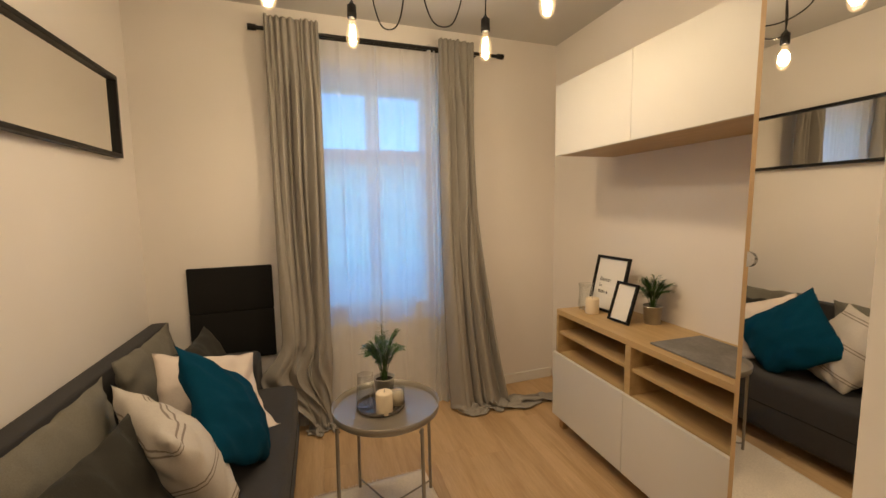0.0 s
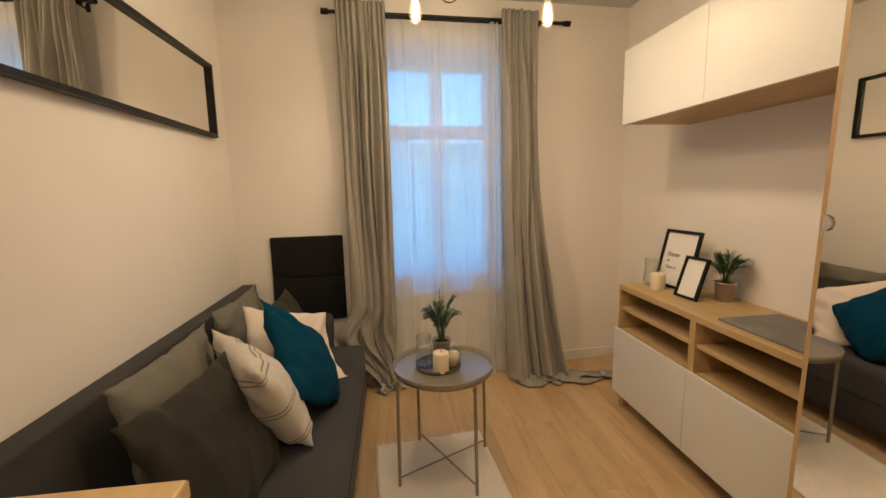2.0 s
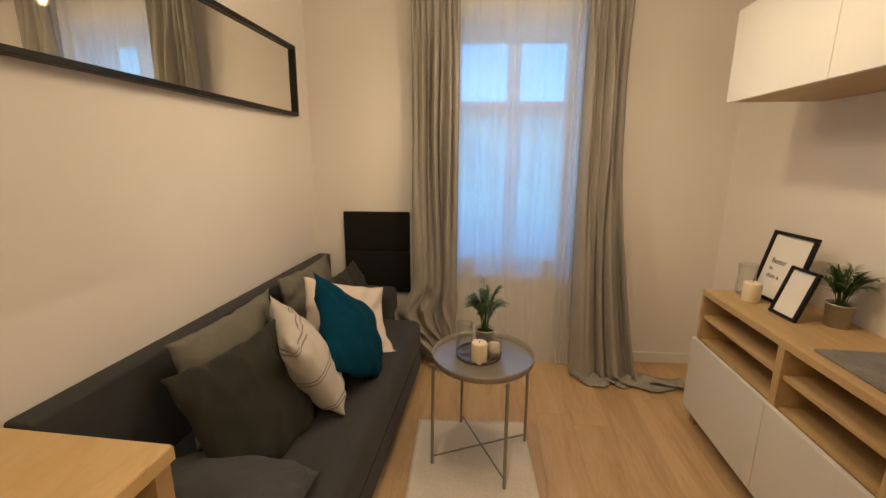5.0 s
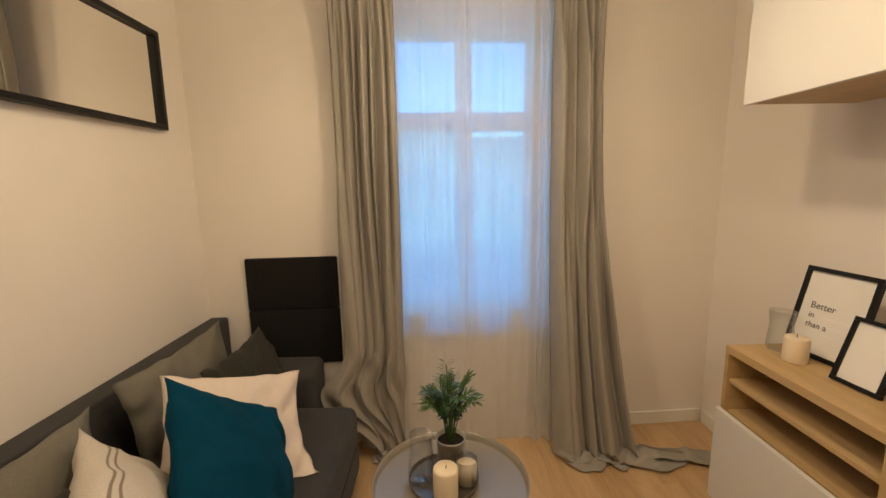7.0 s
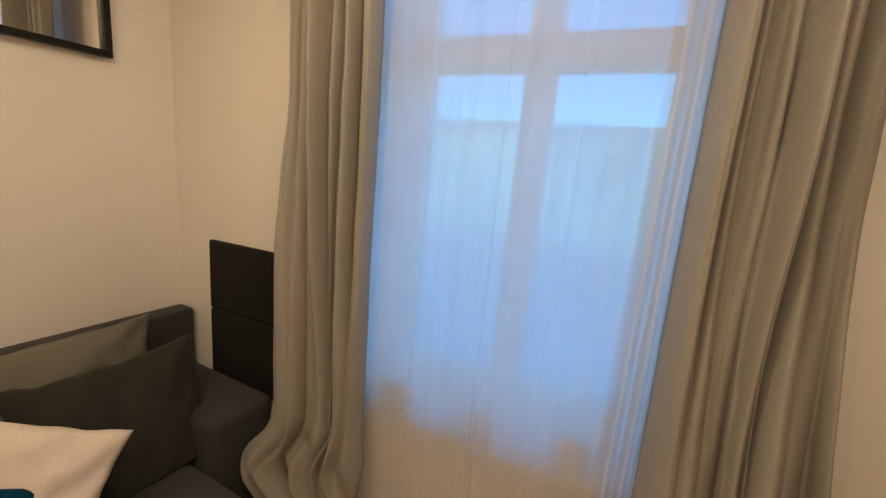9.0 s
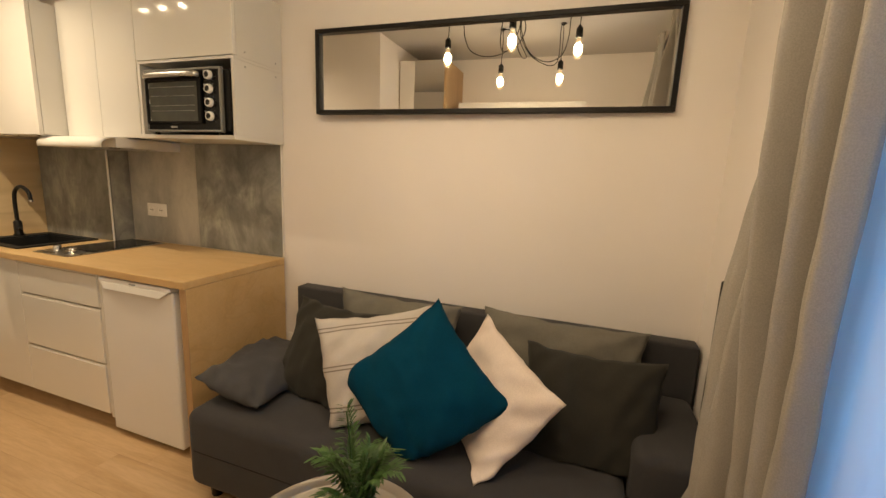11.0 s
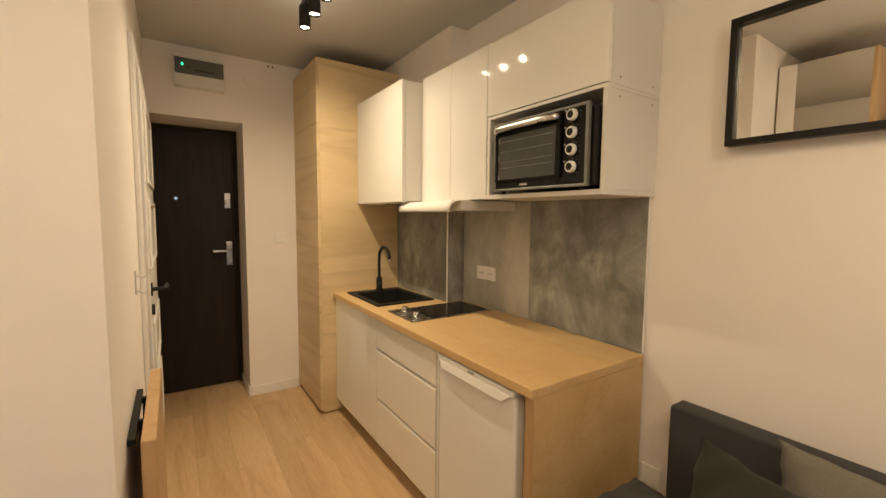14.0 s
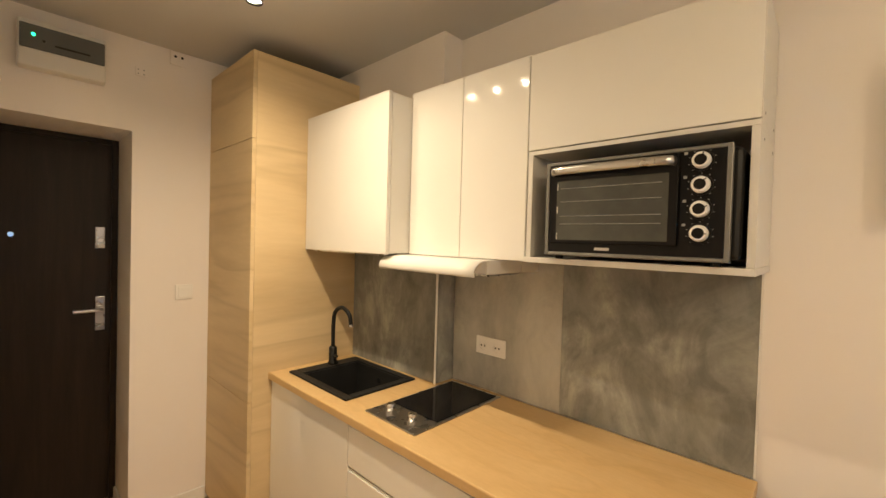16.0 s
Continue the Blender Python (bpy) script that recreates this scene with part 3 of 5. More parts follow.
pillow("cushion", 0.485, 0.46, 0.19, axes((0.478, -1.192, 0.582), (-0.268, 0.367, 0.026), (-0.138, -0.119, 0.355)), STRIPED, "cream cushion with thin dark double stripes", 5, sag=0.015, foot=0.14)
e1, e2 = Vector((-0.06, 0.998, 0.015)).normalized(), Vector((-0.50, 0.0, 0.865)).normalized()
pillow("cushion", 0.475, 0.475, 0.15, axes((0.590, -0.972, 0.598), e1 + e2, e2 - e1), TEAL, "teal cushion standing on one corner", 6, sag=0.0, foot=0.26)
pillow("cushion", 0.49, 0.41, 0.13, axes((0.475, -0.74, 0.562), (0.31, 0.343, -0.146), (-0.01, 0.21, 0.29)), BLUSH, "cream white cotton cushion, folded and tilted", 7, sag=0.0, blunt=0.03, tip=(0.08, -0.06, 0.05))
pillow("cushion", 0.55, 0.36, 0.14, axes((0.47, -1.775, 0.462), (1, 0.04, 0), (0, 0.95, -0.22)), SOFA2, "flat grey cushion lying at the end of the sofa", 8, sag=0.0, corner=0.13)

# wall mirror
mirror = thing("wall_mirror", (0.0, -1.0, 1.63), "long horizontal mirror in a thin black frame", "mirror")
ASKEW = pose(0.015, -1.0, 0, 0, 0, 1.0) @ Matrix.Translation((0, 1.0, 1.63)) @ Matrix.Rotation(radians(0.55), 4, "Y") @ Matrix.Translation((-0.012, 0, -1.63))     # leans out at the top, one end a little off the wall
MY0, MY1, MZ0, MZ1 = -1.802, -0.20, 1.63, 2.022
part("mirror_glass", box(0.012, 0.022, MY0 + 0.012, MY1 - 0.012, MZ0 + 0.012, MZ1 - 0.012, m=ASKEW), MIRROR, mirror, "silvered mirror glass")
for a in ((MY0, MY1, MZ0, MZ0 + 0.02), (MY0, MY1, MZ1 - 0.02, MZ1), (MY0, MY0 + 0.02, MZ0 + 0.0202, MZ1 - 0.0202), (MY1 - 0.02, MY1, MZ0 + 0.0202, MZ1 - 0.0202)):
    part("frame_rail", box(0.001, 0.042, *a, 0.002, m=ASKEW), BLACKM, mirror)


# curtains
def smooth_step(a, b, v):
    q = min(1.0, max(0.0, (v - a) / (b - a)))
    return q * q * (3 - 2 * q)


def pleats(n, rnd, spread):
    """Uneven folds over 0..1: rounded fronts with narrow creases between; gives depth and sideways lean."""
    w = [rnd.uniform(1 - spread, 1 + spread) for _ in range(n)]
    total = sum(w)
    edge = [sum(w[:i]) / total for i in range(n + 1)]
    deep = [rnd.uniform(0.28, 1.2) for _ in range(n)]
    lean = [rnd.uniform(-0.6, 0.9) for _ in range(n)]

    def at(u):
        i = 0
        while i < n - 1 and u > edge[i + 1]:
            i += 1
        q = (u - edge[i]) / (edge[i + 1] - edge[i])
        q = min(1.0, max(0.0, q))
        h = math.sin(math.pi * q) ** 0.78
        return deep[i] * h, lean[i] * (edge[i + 1] - edge[i]) * 0.45 * h

    return at


def curtain(name, top, bottom, fine, broad, d, ztop, label, material, seed, amp, length, pool, over_sofa=False):
    """Gathered cloth on the slanted wall: fine pleats at the heading run together into few broad folds below."""
    rnd = random.Random(seed)
    heading, folds, low = pleats(fine, rnd, 0.45), pleats(broad, rnd, 0.75), pleats(3 if over_sofa else broad - 2, rnd, 0.75)

    def f(u, v):
        drop = (ztop + length) * v
        z = ztop - drop
        k = min(1, drop / ztop)
        x0, x1 = top[0] + (bottom[0] - top[0]) * k ** 2.6, top[1] + (bottom[1] - top[1]) * k ** 2.6
        inner = 4 * u * (1 - u)
        w = min(1, max(0, u + inner * (0.055 * noise.noise(Vector((u * 2.2, z * 0.8, seed))) + 0.02 * noise.noise(Vector((u * 6, z * 1.9, seed + 3))))))
        a, b, c = heading(w), folds(w), low(w)
        m1, m2 = smooth_step(0.10, 0.55, drop), smooth_step(0.9, 1.9, drop)
        depth = 0.45 * a[0] * (1 - m1) + b[0] * m1 * (1 - 0.75 * m2) + (0.45 if over_sofa else 0.95) * c[0] * m2 + 0.10 * a[0] * m1 * (1 - m2)
        lean = b[1] * m1 * (1 - m2) + c[1] * m2
        pinch = math.exp(-((drop - 0.075) / 0.018) ** 2)
        y = d - 0.02 * (1 - m1) + 0.5 * amp - amp * depth * (1 - 0.35 * pinch)
        x = x0 + (x1 - x0) * (u + lean)
        y += 0.010 * noise.noise(Vector((u * 5, z * 2.2, seed + 4))) * m1 + 0.004 * noise.noise(Vector((u * 14, z * 7, seed + 9))) * m1
        if not over_sofa:
            y -= 0.13 * k ** 3.5
        if over_sofa:
            g = math.exp(-((z - 0.37) / (0.11 if z > 0.37 else 0.15)) ** 2) * (1 - u) ** 0.9
            x -= 0.115 * g
            y -= 0.03 * g + 0.075 * smooth_step(1.6, 1.0, z) * smooth_step(0.0, 0.35, z) * (1 - u) ** 2
            g2 = smooth_step(0.34, 0.04, z) * (1 - u)
            x += 0.11 * g2
            y -= 0.05 * g2
            crumple = smooth_step(0.62, 0.42, z) * (1 - 0.5 * u)
            swing = math.sin(2 * math.pi * (2.4 * u + 1.7 * z) + 2.2 * noise.noise(Vector((u * 2.5, z * 4, seed))))
            y -= 0.045 * crumple * (1 - abs(swing)) ** 0.8 - 0.02 * crumple
            x += 0.014 * crumple * swing
        if z < 0.03:
            over = 0.03 - z
            q = min(1, over / max(length, 1e-6))
            x += pool[0] * q * (0.15 + 1.1 * u * u) + 0.035 * noise.noise(Vector((u * 6, over * 9, seed)))
            y += pool[1] * q * (0.7 + 0.8 * noise.noise(Vector((u * 3, seed, 0.0)))) - 0.15 * over
            fall = abs(noise.noise(Vector((u * 5 + seed, over * 12, 2.0))))
            z = 0.012 + 0.06 * fall * (1.15 - q) + 0.012 * depth * (1 - q)
        if over_sofa and z < 0.60 and x < 0.82:
            y = -0.292 + max(0.0, y + 0.292) if y > -0.26 else -0.26 - 0.032 * (1 - math.exp((y + 0.26) / 0.032))
        return SLANT @ Vector((x, y, z))

    return single(name, sheet(broad * 22, 150, f), material, label, "curtain", SLANT @ Matrix.Translation((sum(top) / 2, d, 0)), True)


cl = curtain("curtain", (0.693, 0.985), (0.70, 0.975), 10, 7, -0.142, 2.425, "grey linen curtain, drawn aside, heaped against the sofa", DRAPE, 3, 0.085, 0.22, (0.04, -0.03), True)
cr = curtain("curtain", (1.718, 1.965), (1.73, 2.145), 9, 6, -0.142, 2.425, "grey linen curtain, drawn aside, trailing on the floor", DRAPE, 8, 0.10, 0.30, (0.30, -0.02))
for c in (cl, cr):
    soft(c, 0, 0.003)


def voile(u, v):
    """Nearly flat thin cloth with a seam in the middle and a few deep gathers near one side."""
    z = 2.392 * (1 - v) + 0.004
    x = 0.745 + 1.20 * u
    flow = u + 0.012 * noise.noise(Vector((u * 3, z * 0.7, 2.0)))
    y = -0.050 + 0.018 * noise.noise(Vector((flow * 9, z * 0.35, 7.0))) + 0.010 * abs(noise.noise(Vector((flow * 17, z * 0.2, 3.0)))) + 0.009 * math.sin(flow * 95 + 3 * noise.noise(Vector((u * 4, 0, z * 0.5)))) * (0.3 + 0.7 * abs(noise.noise(Vector((u * 7, z * 0.6, 1.0)))))
    for at, wide, deep in ((0.475, 0.008, 0.016), (0.768, 0.011, 0.05), (0.80, 0.009, 0.04), (0.835, 0.012, 0.045), (0.30, 0.006, 0.008), (0.62, 0.006, 0.008)):
        at += 0.006 * noise.noise(Vector((at * 9, z * 0.8, 4.0)))
        y -= deep * math.exp(-((u - at) / wide) ** 2) * (0.75 + 0.5 * noise.noise(Vector((at * 30, z * 0.9, 6.0))))
    if z < 0.06:
        y -= 0.03 * (0.06 - z) / 0.06 * (1 + noise.noise(Vector((u * 12, 1.0, 1.0))))
    return SLANT @ Vector((x, y, z))


single("sheer_curtain", sheet(300, 60, voile), SHEER, "white translucent voile curtain over the window", "curtain", SLANT @ Matrix.Translation((1.35, -0.13, 0)), True)

RZ, RD = 2.371, -0.092
cr_rod = thing("curtain_rod", SLANT @ Matrix.Translation((1.4, RD, RZ)), "black double metal curtain rod on brackets", "curtain rod")
part("rod", rod(SLANT @ Vector((0.652, RD, RZ)), SLANT @ Vector((2.15, RD, RZ)), 0.011), BLACKM, cr_rod)
part("rear_rod", rod(SLANT @ Vector((0.70, -0.062, RZ - 0.005)), SLANT @ Vector((1.99, -0.062, RZ - 0.005)), 0.007), BLACKM, cr_rod)
for x in (0.632, 2.17):
    part("finial", rod(SLANT @ Vector((x - 0.022, RD, RZ)), SLANT @ Vector((x + 0.022, RD, RZ)), 0.017, 16), BLACKM, cr_rod)
for x in (0.71, 1.985):
    part("bracket", add_box(box(x - 0.006, x + 0.006, RD, -0.006, RZ - 0.019, RZ - 0.0115, 0.002, m=SLANT), x - 0.012, x + 0.012, -0.006, -0.0005, RZ - 0.028, RZ + 0.02, 0.002, m=SLANT), BLACKM, cr_rod)

# three small pots on the sill, behind the voile
for x in (1.062, 1.335, 1.575):
    c = SLANT @ Vector((x, 0.035, 0.626))
    single("sill_pot", lathe([(0, 0), (0.042, 0), (0.052, 0.105), (0.048, 0.105), (0.042, 0.02), (0, 0.02)], c), TRIM, "small white pot on the window sill", "pot", c, True, "pots on the sill")


# media unit and wall cabinets
UX = 2.291
unit = thing("media_unit", (2.48, -1.116, 0), "low oak media unit, open shelves above white doors", "cabinet")
U0, U1, UZ = -1.716, -0.516, 0.744
part("top_panel", box(UX, W - 0.003, U0, U1, UZ - 0.03, UZ, 0.0015), OAK_Y, unit)
part("bottom_panel", box(UX, W - 0.003, U0 + 0.0182, U1 - 0.0182, 0.10, 0.118, 0.001), OAK_Y, unit)
for y0, y1 in ((U0, U0 + 0.018), (U1 - 0.018, U1), (-1.134, -1.098)):
    part("side_panel", box(UX + 0.0005, W - 0.003, y0, y1, 0.1185 if y0 > -1.2 and y1 < -0.9 else 0.10, UZ - 0.0305, 0.001), OAK_Y, unit)
for y0, y1 in ((U0 + 0.0185, -1.1345), (-1.0975, U1 - 0.0185)):
    part("shelf", box(UX + 0.012, W - 0.02, y0, y1, 0.594, 0.612, 0.001), OAK_Y, unit)
    part("shelf", box(UX + 0.012, W - 0.02, y0, y1, 0.462, 0.48, 0.001), OAK_Y, unit)
    part("back_panel", box(W - 0.018, W - 0.012, y0, y1, 0.119, UZ - 0.031), OAK_Y, unit)
for y0, y1 in ((U0, -1.1175), (-1.1145, U1)):
    part("door", box(UX - 0.0205, UX - 0.002, y0, y1, 0.092, 0.484, 0.0015), SATINW, unit, "plain satin white door")
for x in (UX + 0.04, W - 0.05):
    for y in (U0 + 0.035, U1 - 0.035):
        part("leg", box(x - 0.02, x + 0.02, y - 0.02, y + 0.02, 0, 0.0995, 0.003), OAK_V, unit)

for k, (y0, y1) in enumerate(((-1.710, -1.1115), (-1.1095, -0.511))):
    cab = thing("wall_cabinet", (2.48, (y0 + y1) / 2, 1.645), "oak wall cabinet with a plain white door", "cabinet", "wall cabinets over the media unit")
    bm = bmesh.new()
    for a in ((UX, W - 0.002, y0, y1, 1.648, 1.666), (UX, W - 0.002, y0, y1, 2.012, 2.03), (UX, W - 0.002, y0, y0 + 0.018, 1.6662, 2.0118), (UX, W - 0.002, y1 - 0.018, y1, 1.6662, 2.0118), (W - 0.012, W - 0.004, y0 + 0.018, y1 - 0.018, 1.6662, 2.0118)):
        add_box(bm, *a, 0.0008)
    part("carcass", bm, OAK_Y, cab)
    part("door", box(UX - 0.0205, UX - 0.002, y0, y1, 1.645, 2.033, 0.0015), SATINW, cab, "plain satin white door")

# wardrobe with a mirrored door
wd = thing("wardrobe", (2.4, -2.02, 0), "tall narrow oak wardrobe with a full mirror door", "wardrobe")
bm = bmesh.new()
for a in ((2.112, W - 0.002, -1.805, -1.787, 0, 2.40), (2.112, W - 0.002, -2.270, -2.252, 0, 2.40), (2.112, W - 0.002, -2.2518, -1.8052, 2.375, 2.40), (2.112, W - 0.002, -2.2518, -1.8052, 0.0, 0.06), (W - 0.012, W - 0.004, -2.2518, -1.8052, 0.0602, 2.3748)):
    add_box(bm, *a, 0.001)
part("carcass", bm, OAK_V, wd)
LEAN = Matrix.Translation((2.08, 0, 1.2)) @ Matrix.Rotation(radians(0.5), 4, "Y") @ Matrix.Translation((-2.08, 0, -1.2))     # the door hangs slightly out of plumb
md = part("door", box(2.080, 2.0985, -2.268, -1.789, 0.065, 2.395, 0.001, m=LEAN), OAK_V, wd)
part("mirror_glass", box(2.075, 2.0797, -2.262, -1.807, 0.067, 2.393, m=LEAN), MIRROR, md, "full-height mirror glass")
bm = lathe([(0, 0), (0.021, 0), (0.021, 0.006), (0, 0.006)], (0, 0, 0), 24)
bmesh.ops.bisect_plane(bm, geom=bm.verts[:] + bm.edges[:] + bm.faces[:], plane_co=(0, 0, 0), plane_no=(1, 0, 0), clear_outer=True)
bmesh.ops.holes_fill(bm, edges=bm.edges[:])
bm.transform(Matrix.Translation((2.0745, -1.806, 1.215)) @ Matrix(((0, 0, -1), (1, 0, 0), (0, 1, 0))).to_4x4())
part("pull", bm, CHROME, md, "half-round chrome pull")


# palms
def palm(pot_name, c, r, h, fronds, reach, rise, seed, label, lean=0.0):
    rnd = random.Random(seed)
    t = thing(pot_name, c, label, "plant")
    part("pot", lathe([(0, 0), (r * 0.86, 0), (r, h), (r * 1.04, h), (r * 1.04, h - 0.006), (r * 0.95, h - 0.006), (r * 0.85, 0.006), (0, 0.006)], c), POT, t, "galvanised grey metal pot", True)
    part("soil", lathe([(0, h * 0.86), (r * 0.93, h * 0.86)], c), SOIL, t)
    for k in range(fronds):
        a = 2.4 * k + rnd.uniform(-0.4, 0.4)
        tilt = rnd.uniform(0.25, 1.0)
        ln = rise * rnd.uniform(0.7, 1.12)
        out = Vector((math.cos(a), math.sin(a), 0))
        base = Vector(c) + out * r * 0.35 * rnd.random() + Vector((0, 0, h * 0.86))
        pts = [base + out * reach * tilt * (s ** 1.7) + Vector((0, 0, ln * (s - 0.42 * tilt * s ** 2.6))) for s in [i / 9 for i in range(10)]]
        bm = tube(pts, 0.0017, 5)
        for i in range(3, 10):
            p = pts[i]
            d = (pts[min(i + 1, 9)] - pts[i - 1]).normalized()
            sd = d.cross(Vector((0, 0, 1))).normalized()
            for s in (1, -1):
                for half in (0, 0.35, 0.7):
                    if i == 9 and half:
                        continue
                    o = p + (pts[min(i + 1, 9)] - p) * half
                    L = (0.085 - 0.007 * abs(i - 6)) * rnd.uniform(0.8, 1.15) * reach / 0.13
                    way = (sd * s * 0.85 + d * (0.65 + 0.12 * (i - 4)) + Vector((0, 0, rnd.uniform(-0.15, 0.25)))).normalized()
                    across = way.cross(Vector((0, 0, 1))).normalized() * L * 0.055
                    drp = Vector((0, 0, -0.25 * L))
                    v = [bm.verts.new(q) for q in (o, o + way * L * 0.35 + across + Vector((0, 0, 0.004)), o + way * L * 0.75 + across * 0.8 + drp * 0.4, o + way * L + drp, o + way * L * 0.75 - across * 0.8 + drp * 0.4, o + way * L * 0.35 - across + Vector((0, 0, 0.004)))]
                    bm.faces.new((v[0], v[1], v[5]))
                    bm.faces.new((v[1], v[2], v[4], v[5]))
                    bm.faces.new((v[2], v[3], v[4]))
        part("frond", bm, LEAF, t)
    return t


# side table with its tray
TC = (1.19, -0.935)
tab = thing("side_table", (*TC, 0), "round grey-brown metal tray table on thin crossed legs", "table")
part("tray_top", lathe([(0, 0.497), (0.222, 0.497), (0.228, 0.503), (0.231, 0.53), (0.2275, 0.531), (0.224, 0.506), (0.22, 0.503), (0, 0.503)], (*TC, 0), 64), TABLEM, tab, smooth=True)
LEGS = [(math.cos(radians(a)), math.sin(radians(a))) for a in (26, 117, 206, 297)]
for cx, cy in LEGS:
    part("leg", rod((TC[0] + 0.243 * cx, TC[1] + 0.243 * cy, 0), (TC[0] + 0.237 * cx, TC[1] + 0.237 * cy, 0.503), 0.0075), TABLEM, tab)
    part("bracket", rod((TC[0] + 0.226 * cx, TC[1] + 0.226 * cy, 0.485), (TC[0] + 0.241 * cx, TC[1] + 0.241 * cy, 0.485), 0.007), TABLEM, tab)
for (ax, ay), (bx, by), z in ((LEGS[0], LEGS[2], 0.045), (LEGS[1], LEGS[3], 0.052)):
    part("stretcher", rod((TC[0] + 0.243 * ax, TC[1] + 0.243 * ay, z), (TC[0] + 0.243 * bx, TC[1] + 0.243 * by, z), 0.004), TABLEM, tab)
TT = 0.5035
tray = (1.17, -0.915, TT)
single("serving_tray", lathe([(0, 0), (0.100, 0), (0.104, 0.003), (0.105, 0.016), (0.1035, 0.016), (0.102, 0.005), (0.098, 0.0035), (0, 0.0035)], tray, 48), TRAYM, "small round bronze metal tray with a thin raised rim", "tray", tray, True)
TZ = TT + 0.0048
palm("potted_palm", (1.194, -0.862, TZ), 0.045, 0.105, 18, 0.078, 0.272, 11, "small green parlour palm in a grey metal pot")
c = (1.175, -0.985, TZ)
cd = thing("pillar_candle", c, "thick ivory pillar candle, unlit", "candle")
part("wax", lathe([(0, 0), (0.034, 0), (0.0355, 0.004), (0.0355, 0.086), (0.032, 0.092), (0.010, 0.088), (0, 0.088)], c), WAX, cd, smooth=True)
part("wick", rod((c[0], c[1], c[2] + 0.087), (c[0] + 0.002, c[1], c[2] + 0.10), 0.0012, 6), INK, cd)
c = (1.238, -0.93, TZ)
gc = thing("glass_candle", c, "cream candle in a clear glass cup", "candle")
part("wax", lathe([(0, 0.006), (0.030, 0.006), (0.030, 0.06), (0, 0.058)], c), WAX, gc, smooth=True)
part("cup", lathe([(0, 0), (0.034, 0), (0.034, 0.078), (0.0315, 0.078), (0.0315, 0.005), (0, 0.005)], c), CLEAR, gc, "clear glass cup", True)
c = (1.105, -0.915, TZ)
single("glass_vase", lathe([(0, 0), (0.036, 0), (0.042, 0.02), (0.040, 0.06), (0.034, 0.10), (0.035, 0.15), (0.033, 0.15), (0.032, 0.10), (0.038, 0.06), (0.040, 0.02), (0.034, 0.005), (0, 0.005)], c), CLEAR, "empty clear glass hurricane vase", "vase", c, True)

# rug
RM = pose(1.165, -1.165, 0, 0, 0, 4.5)


def rug_point(u, v):
    x, y = (u - 0.5) * 0.56, (v - 0.5) * 0.92
    x += 0.006 * noise.noise(Vector((0, y * 6, 1)))
    y += 0.006 * noise.noise(Vector((x * 6, 0, 7)))
    return RM @ Vector((x, y, 0.008 + 0.004 * noise.noise(Vector((x * 4, y * 4, 3)))))


rug = thing("rug", RM, "flat cream cotton rug with a short fringe", "rug")
soft(part("woven_field", sheet(30, 46, rug_point), RUG, rug, smooth=True), 0, 0.006)
bm = bmesh.new()
rnd = random.Random(4)
for v in (0.0, 1.0):
    for i in range(110):
        p = rug_point(i / 109, v)
        s = -1 if v == 0 else 1
        add_rod(bm, p + Vector((0, 0, -0.003)), p + RM.to_3x3() @ Vector((rnd.uniform(-0.006, 0.006), s * rnd.uniform(0.010, 0.022), -0.005)), 0.0014, 4)
part("fringe", bm, RUG, rug)["kind"] = "stuff"

# on the media unit
palm("potted_palm", (2.59, -0.945, UZ), 0.046, 0.095, 15, 0.09, 0.175, 23, "green parlour palm in a grey metal pot")
c = (2.425, -0.672, UZ)
cd = thing("pillar_candle", c, "short ivory pillar candle, unlit", "candle")
part("wax", lathe([(0, 0), (0.036, 0), (0.0375, 0.004), (0.0375, 0.085), (0.034, 0.09), (0.010, 0.087), (0, 0.087)], c), WAX, cd, smooth=True)
part("wick", rod((c[0], c[1], c[2] + 0.086), (c[0], c[1] + 0.002, c[2] + 0.10), 0.0012, 6), INK, cd)
c = (2.45, -0.575, UZ)
single("glass_vase", lathe([(0, 0), (0.036, 0), (0.044, 0.02), (0.041, 0.06), (0.037, 0.10), (0.042, 0.155), (0.040, 0.155), (0.035, 0.10), (0.039, 0.06), (0.042, 0.02), (0.034, 0.005), (0, 0.005)], c), CLEAR, "empty clear glass hurricane vase", "vase", c, True)


def picture(m, w, h, rim, label):
    """A framed sheet; X along its width, Y up, facing Z."""
    t = thing("picture_frame", m, label, "picture frame")
    for a in ((-w / 2, w / 2, 0, rim), (-w / 2, w / 2, h - rim, h), (-w / 2, -w / 2 + rim, rim + 0.0002, h - rim - 0.0002), (w / 2 - rim, w / 2, rim + 0.0002, h - rim - 0.0002)):
        part("frame_rail", box(*a, -0.008, 0.008, 0.001), BLACKM, t, local=True)
    part("print", box(-w / 2 + rim * 0.6, w / 2 - rim * 0.6, rim * 0.6, h - rim * 0.6, -0.006, -0.001), PAPER, t, "white printed sheet", local=True)
    return t


def words(text, m, size, parent):
    cu = bpy.data.curves.new("lettering", "FONT")
    cu.body, cu.size, cu.extrude = text, size, 0.0003
    cu.materials.append(INK)
    ob = new("lettering", cu)
    ob.parent, ob.matrix_basis = parent, m
    return ob


